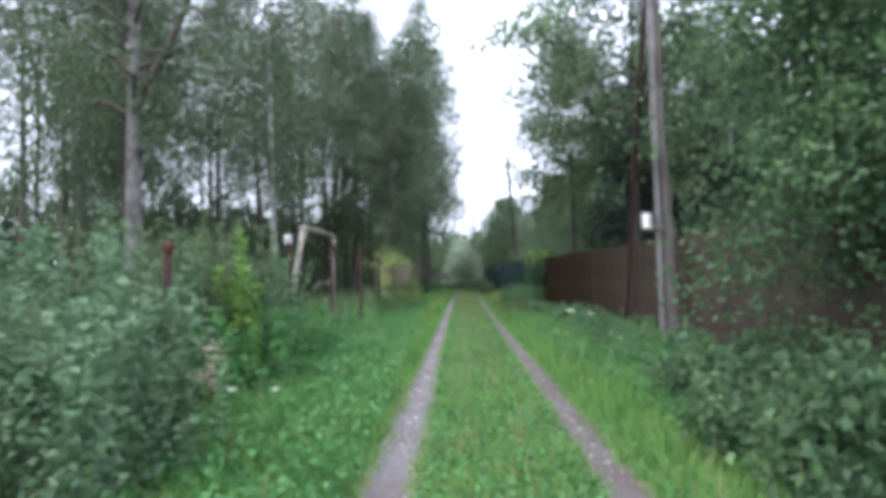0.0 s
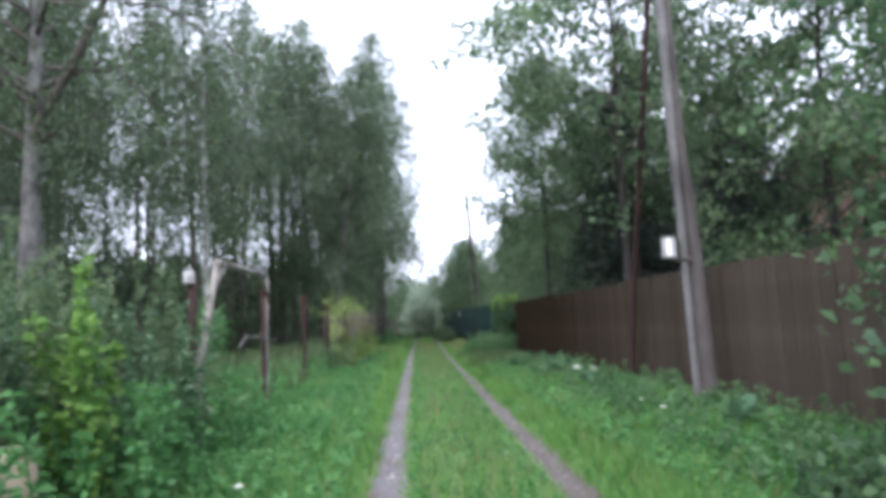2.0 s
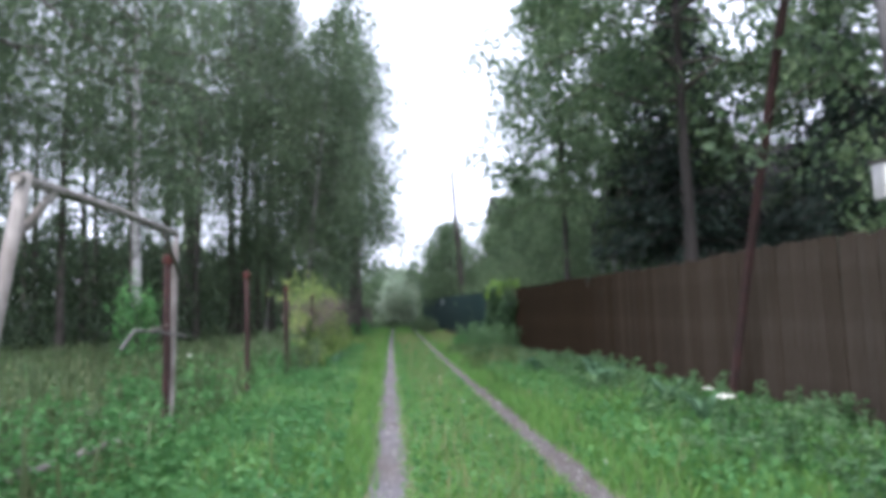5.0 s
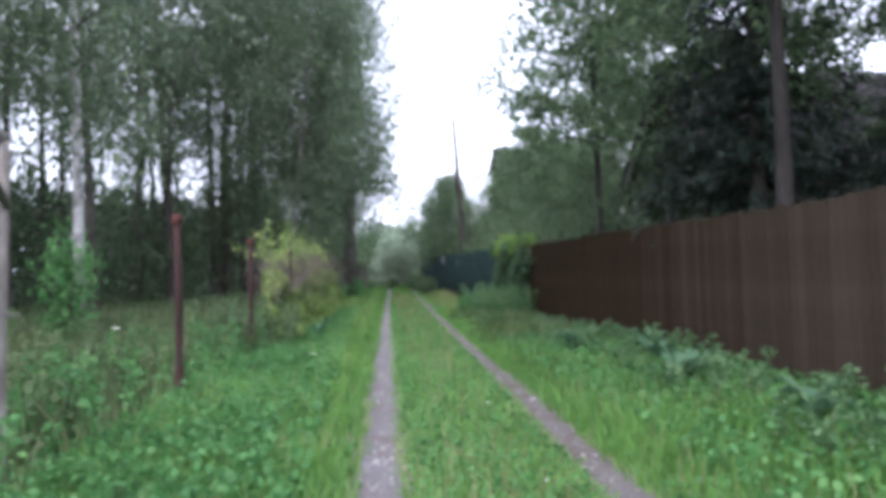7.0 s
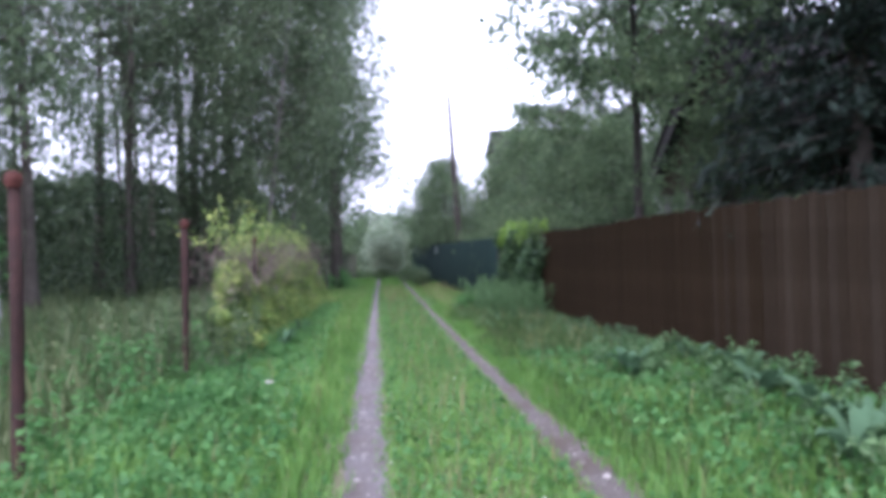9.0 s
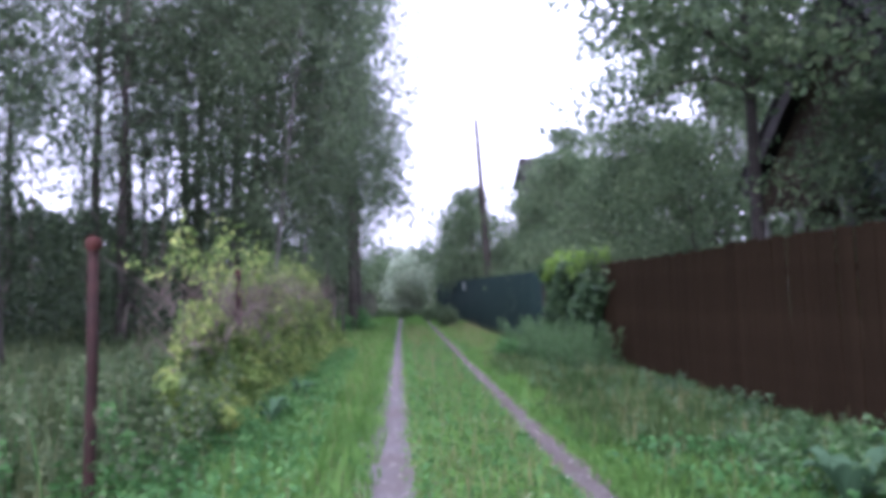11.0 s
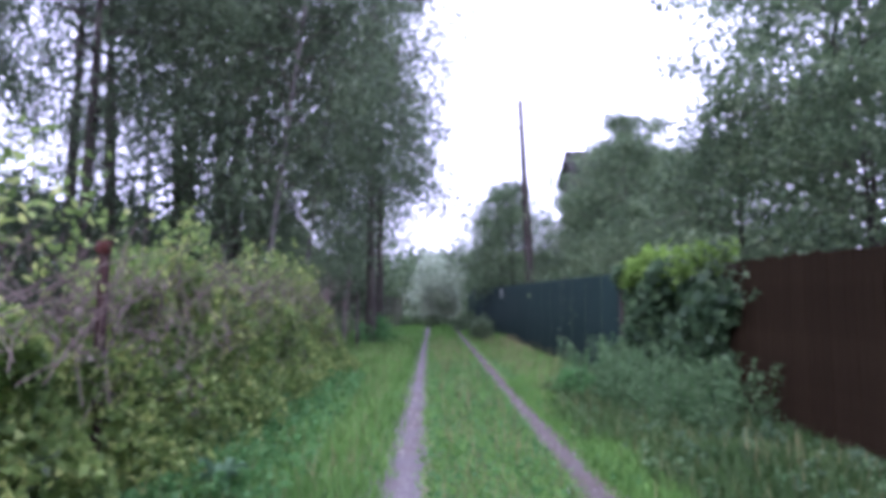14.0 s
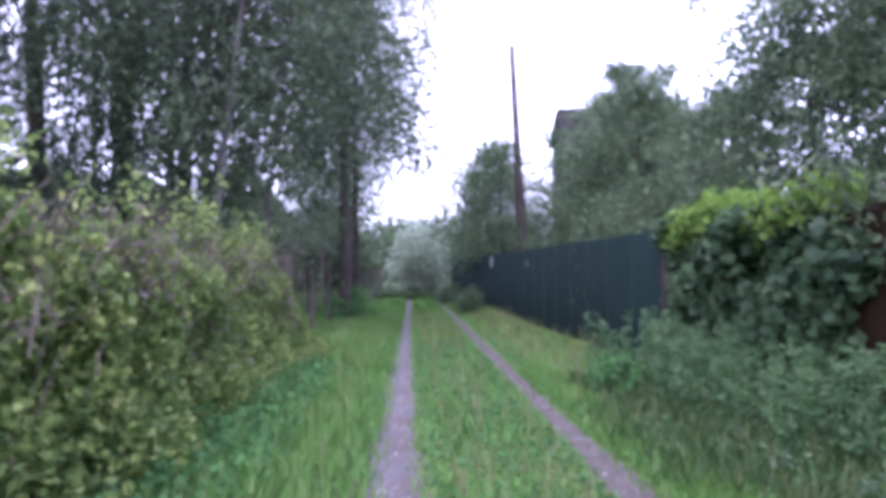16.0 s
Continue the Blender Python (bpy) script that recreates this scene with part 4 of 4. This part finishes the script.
# ---- weeds, shrubs and flowers ----
def weed_mass(name, label, centres, tall, n, size, material, seed, spread=0.3, narrow=0.5):
    """Tall leafy stems: leaves along upright stalks, denser above."""
    r = np.random.default_rng(seed)
    tb = Tubes()
    c, ax = [], []
    for (x, y) in centres:
        h = tall * r.uniform(0.65, 1.12)
        g = float(height(x, y))
        d = r.normal(0, 0.10, 2)
        tb.add([(x, y, g - 0.04), (x + d[0] * h * 0.5, y + d[1] * h * 0.5, g + h * 0.5), (x + d[0] * h, y + d[1] * h, g + h)], [0.008, 0.006, 0.002], 4, False)
        s = r.uniform(0.08, 1.02, n)
        w = spread * (1.05 - 0.75 * s) * r.uniform(0.2, 1, n)
        an = r.uniform(0, 2 * np.pi, n)
        c.append(np.stack([x + d[0] * h * s + np.cos(an) * w, y + d[1] * h * s + np.sin(an) * w, g + h * s - 0.25 * w], 1))
        ax.append(np.stack([np.cos(an), np.sin(an), 0.25 - 0.3 * s], 1))
    t = thing(name, label, "weeds", pose(0, 0, 0), kind="stuff")
    part("stalks", tb.mesh("stalks", M_WEED), t)
    part("leaves", leaf_mesh("leaves", np.concatenate(c), size, material, narrow, np.concatenate(ax) * 1.6, 0.6), t)
    return t


def spots_in(seed, n, x0, x1, y0, y1):
    r = np.random.default_rng(seed)
    return list(zip(r.uniform(x0, x1, n), r.uniform(y0, y1, n)))


weed_mass("mugwort", "tall grey-green mugwort crowding the lane's side", spots_in(1, 70, -3.6, -1.6, 3.0, 5.2), 1.22, 110, 0.085, M_WEED_GREY, 1, 0.26)
weed_mass("mugwort", "tall grey-green mugwort crowding the lane's side", spots_in(2, 34, -4.6, -2.3, 4.4, 6.4), 1.75, 130, 0.09, M_WEED_GREY, 2, 0.26)
weed_mass("nettles", "green nettles beside old fence posts", spots_in(3, 80, -3.6, -1.7, 5.8, 9.8), 0.95, 70, 0.085, M_WEED, 3, 0.2)
weed_mass("tall_weeds", "tall dry-tipped weeds beside old fence posts", spots_in(4, 110, -4.0, -2.2, 6.4, 10.2), 1.5, 110, 0.075, M_WEED_GREY, 4, 0.16)
weed_mass("tall_weeds", "very tall brownish-green weeds along the old fence", spots_in(15, 150, -4.4, -2.5, 6.4, 10.6), 1.9, 120, 0.075, M_WEED_DULL, 15, 0.17)
weed_mass("tall_weeds", "brownish-green weeds before the hedge", spots_in(16, 60, -2.9, -1.5, 19.6, 23.2), 0.95, 60, 0.07, M_WEED_DULL, 16, 0.18)
weed_mass("nettles", "green nettles along the old fence line", spots_in(5, 120, -3.6, -1.75, 9.8, 20.5), 0.7, 56, 0.066, M_WEED, 5, 0.18)
weed_mass("woodland_weeds", "tall pale woodland weeds behind the old posts", spots_in(6, 260, -8.5, -2.4, 9.5, 24), 0.8, 34, 0.08, M_FLOOR_GRASS, 6, 0.16)
weed_mass("verge_weeds", "leafy green weeds on the lane's verge", spots_in(7, 150, 2.3, 4.1, 6.5, 13), 0.42, 44, 0.065, M_WEED_PALE, 7, 0.18)
weed_mass("verge_weeds", "leafy green weeds along the brown fence", spots_in(8, 130, 2.6, 4.15, 12.5, 20.5), 0.48, 46, 0.068, M_WEED_PALE, 8, 0.18)
weed_mass("verge_weeds", "tall green weeds at the vine's foot", spots_in(9, 150, 2.75, 4.1, 26.4, 30.9), 0.80, 80, 0.065, M_WEED_PALE, 9, 0.19, 0.36)
weed_mass("verge_weeds", "low leafy green weeds at the hedge's foot", spots_in(10, 130, -1.75, -0.95, 17, 31), 0.36, 46, 0.065, M_WEED, 10, 0.18)
weed_mass("verge_weeds", "lush low green weeds on the wood's side verge", spots_in(11, 300, -2.1, -0.95, 5.5, 19), 0.32, 40, 0.064, M_WEED, 11, 0.2)
weed_mass("verge_weeds", "scattered leafy weeds along the brown fence", spots_in(14, 90, 2.6, 4.15, 19.5, 28), 0.27, 30, 0.06, M_WEED_GREY, 14, 0.17)
weed_mass("verge_weeds", "low pale weeds in the grass before the brown fence", spots_in(18, 120, 2.2, 4.1, 19.5, 28), 0.24, 26, 0.055, M_WEED_PALE, 18, 0.16)
hop = weed_mass("climbing_hop", "bright yellow-green climbing plant on a thin stake", spots_in(12, 9, -2.36, -2.12, 7.3, 7.6), 1.75, 130, 0.08, M_HOP, 12, 0.15, 0.7)
tagged(hop, category="plant")
shrub("sapling", "bright green young sapling among birch trunks", -5.6, 22.5, 0.6, 0.6, 2.1, 1400, 0.12, M_WEED, 21, "sapling", 0.3)
shrub("shrub", "dark green leafy shrub at the lane's side", 2.75, 5.9, 0.75, 0.9, 0.85, 3600, 0.085, M_NEAR_LEAF, 22)
shrub("shrub", "dark green leafy shrub with bright leaf tips", 3.1, 4.2, 0.8, 0.8, 0.95, 3800, 0.10, M_NEAR_LEAF, 23)
shrub("shrub", "dense dark shrub with bright upper leaves by the lane", 2.2, 3.55, 0.48, 0.55, 0.95, 4200, 0.095, M_NEAR_LEAF, 26)
shrub("shrub", "low dark leafy shrub beside the wheel track", 2.35, 4.75, 0.6, 0.65, 0.72, 3600, 0.085, M_NEAR_LEAF, 27)
shrub("shrub", "dark green leafy shrub under the overhanging tree", 3.5, 6.7, 0.6, 0.8, 0.8, 2200, 0.09, M_NEAR_LEAF, 24)
shrub("shrub", "round green shrub beside the wheel track", 2.75, 29.6, 0.4, 0.5, 0.55, 1100, 0.085, M_WEED, 25)


def umbel(x, y, z, s, label):
    t = thing("white_flower", label, "flower", put(x, y), "white flowers")
    part("stalk", pipe_mesh("stalk", [(0, 0, -0.05), (0.01, 0, z * 0.5), (0, 0, z)], [0.006, 0.005, 0.004], M_WEED, 5), t)
    a = rng.uniform(0, 2 * np.pi, 60)
    q = np.sqrt(rng.uniform(0, 1, 60)) * s
    c = np.stack([np.cos(a) * q, np.sin(a) * q, z + 0.02 + 0.25 * (s - q) + 0 * a], 1)
    part("petals", leaf_mesh("petals", c, s * 0.3, M_FLOWER, 0.9, None), t)


for x, y, z, s in ((2.22, 11.55, 0.68, 0.065), (-1.35, 5.2, 0.45, 0.035), (2.5, 9.4, 0.4, 0.03), (-1.2, 7.2, 0.35, 0.035), (2.6, 10.3, 0.35, 0.03), (-1.6, 4.9, 0.5, 0.04), (-3.4, 18.6, 0.7, 0.05), (-1.0, 19.4, 0.2, 0.04), (2.9, 13.1, 0.5, 0.05)):
    umbel(x, y, z, s, "small white flower cluster among verge grass")


def burdock(x, y, s, seed):
    r = np.random.default_rng(seed)
    t = thing("burdock", "broad pale-leaved plant in the verge", "plant", put(x, y), "broad-leaved plants")
    for i in range(9):
        an = i * 0.75 + r.uniform(-0.3, 0.3)
        ln, z = s * r.uniform(0.7, 1.1), r.uniform(0.16, 0.36)
        u = np.linspace(0, 1, 6)
        w = np.sin(np.pi * (0.08 + 0.9 * u)) ** 0.8 * 0.3 * ln
        d, n2 = np.array([np.cos(an), np.sin(an)]), np.array([-np.sin(an), np.cos(an)])
        zz = z * np.sin(u * 2.0) + 0.06
        v = []
        for a, b, c in zip(u, w, zz):
            p = d * a * ln
            v += [(*(p - n2 * b), c + 0.03), (*p, c), (*(p + n2 * b), c + 0.03)]
        q = [(3 * j + k2, 3 * j + k2 + 1, 3 * j + k2 + 4, 3 * j + k2 + 3) for j in range(5) for k2 in (0, 1)]
        part("leaf", mesh_from("leaf", v, q, M_BLADE, True), t)


for i, (x, y, s) in enumerate(((3.3, 9.4, 0.34), (3.2, 14.6, 0.36), (2.9, 16.2, 0.36), (3.4, 17.2, 0.4), (3.2, 16.5, 0.36), (3.7, 18.7, 0.42), (3.75, 19.8, 0.4), (2.8, 19.3, 0.36), (-1.2, 22.7, 0.24), (3.0, 13.4, 0.3), (-1.1, 24.3, 0.24), (3.5, 18.1, 0.4))):
    burdock(x, y, s * 0.75, 40 + i)


# ---- grass ----
def grass(name, label, n, x0, x1, y0, y1, h, material, width=0.012, power=1.0, clear=0.16, lean=0.5, hole=None):
    y = y0 + (y1 - y0) * rng.uniform(0, 1, n) ** power
    x = rng.uniform(x0, x1, n) if not callable(x0) else x0(y) + (x1(y) - x0(y)) * rng.uniform(0, 1, n)
    jl, jr = np.abs(x - left_rut(y)), np.abs(x - right_rut(y))
    edge = rng.uniform(0.45, 1.7, n) * clear
    keep = (jl > edge) & (jr > edge * 0.85)
    x, y = x[keep], y[keep]
    patch = np.array([noise.noise((a * 0.9, b * 0.9, 3)) for a, b in zip(x, y)])
    hh = h * (1 + 0.55 * patch) * np.clip(0.35 + np.minimum(jl, jr)[keep] * 1.6, 0.35, 1.0)
    z = height(x, y)
    grow = 1 + 0.03 * np.clip(y - 8, 0, 40)
    return tagged(new(name, blade_mesh(name, np.stack([x, y, z], 1), hh, material, width * grow, lean)), label, "grass", kind="stuff")


grass("grass", "short trodden green grass between wheel tracks", 78000, left_rut, right_rut, -3.0, 48, 0.055, M_GRASS, 0.014, 1.3, 0.11, 1.6)
grass("grass", "lush green verge grass on the wood's side", 60000, lambda y: -2.3 + 0 * y, left_rut, -3.0, 50, 0.20, M_GRASS, 0.011, 1.25, 0.12, 0.9)
grass("grass", "lush green verge grass along the board fence", 52000, right_rut, lambda y: 4.2 + 0 * y, -3.0, 20.5, 0.20, M_GRASS, 0.011, 1.25, 0.11, 0.9)
grass("grass", "short green grass strip at the wheel track's side", 12000, right_rut, lambda y: right_rut(y) + 0.6, 20, 32, 0.12, M_GRASS, 0.011, 1.1, 0.11, 0.9)
grass("grass", "short cropped grass before the green fence", 16000, right_rut, lambda y: 3.9 + 0 * y, 31.2, 60, 0.06, M_GRASS, 0.013, 1.2, 0.11, 1.2)
grass("tall_grass", "fine tall dark grass along the board fence", 40000, lambda y: right_rut(y) + 0.35 + 0.25 * np.sin(y * 1.3) + 0.15 * np.sin(y * 3.7), lambda y: 4.2 + 0 * y, 16.0, 31, 0.17, M_TALL, 0.009, 0.9, 0.3, 0.9)
grass("dry_grass", "pale dry grass blades in the verges", 9000, lambda y: -2.2 + 0 * y, lambda y: 4.0 + 0 * y, 3.0, 45, 0.28, M_GRASS_DRY, 0.008, 1.2, 0.3)
grass("woodland_grass", "rough pale woodland grass between birch trunks", 66000, -24, -2.2, -2, 58, 0.5, M_FLOOR_GRASS, 0.03, 0.9)
grass("grass", "far lane grass towards the lane's end", 16000, -2.5, 4.0, 45, 80, 0.16, M_GRASS, 0.03, 1.0)


def clover(name, label, n, x0, x1, y0, y1, z, size, material):
    x, y = rng.uniform(x0, x1, n), y0 + (y1 - y0) * rng.uniform(0, 1, n) ** 1.3
    keep = (np.abs(x - left_rut(y)) > 0.2) & (np.abs(x - right_rut(y)) > 0.17)
    x, y = x[keep], y[keep]
    return tagged(new(name, leaf_mesh(name, np.stack([x, y, height(x, y) + rng.uniform(0.2, 1, len(x)) * z], 1), size, material, 0.8, None, 1.0, 0.05)), label, "plants", kind="stuff")


clover("clover", "low round clover leaves between wheel tracks", 30000, -0.7, 2.3, 1.5, 36, 0.075, 0.050, M_WEED)
clover("broad_weeds", "broad low weed leaves on the wood's side verge", 24000, -2.2, -0.6, 2, 32, 0.24, 0.06, M_WEED)
clover("broad_weeds", "broad low weed leaves along the board fence", 22000, 1.9, 4.2, 2, 21, 0.24, 0.06, M_WEED)
clover("clover_flowers", "tiny white clover flowers in short grass", 150, -1.3, 2.6, 2, 28, 0.14, 0.02, M_FLOWER)

# pebbles on the wheel tracks
pv = np.array([(1, 0, 0), (-1, 0, 0), (0, 1, 0), (0, -1, 0), (0, 0, 0.7), (0, 0, -0.7)], float)
pf = np.array([(0, 2, 4), (2, 1, 4), (1, 3, 4), (3, 0, 4), (2, 0, 5), (1, 2, 5), (3, 1, 5), (0, 3, 5)])
k = 2600
py = 1.5 + 30 * rng.uniform(0, 1, k) ** 1.3
side = rng.uniform(0, 1, k) < 0.6
pxx = np.where(side, left_rut(py), right_rut(py)) + rng.normal(0, 0.10, k)
pz = height(pxx, py) + 0.010
ps = rng.lognormal(-4.75, 0.45, k)
allv = pv[None] * (ps[:, None] * rng.uniform(0.6, 1.3, (k, 3)))[:, None, :] + np.stack([pxx, py, pz], 1)[:, None]
tagged(new("gravel", mesh_from("gravel", allv.reshape(-1, 3), (np.arange(k)[:, None, None] * 6 + pf[None]).reshape(-1, 3), M_PEBBLE)), "loose grey pebbles on the wheel tracks", "gravel", kind="stuff")

# boards of the brown fence
luck = random.Random(4)
for i in range(int((FY1 - FY0) / pitch_y)):
    y = FY0 + 0.06 + i * pitch_y
    # farther boards take grades with more painted-in tree shade, with some jitter
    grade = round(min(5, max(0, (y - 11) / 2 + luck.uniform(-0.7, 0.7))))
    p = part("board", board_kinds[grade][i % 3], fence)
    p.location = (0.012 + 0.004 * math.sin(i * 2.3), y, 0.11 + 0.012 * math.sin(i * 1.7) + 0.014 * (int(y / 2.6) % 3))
    p.rotation_euler = (radians(0.35) * math.sin(i * 3.1), 0, 0)
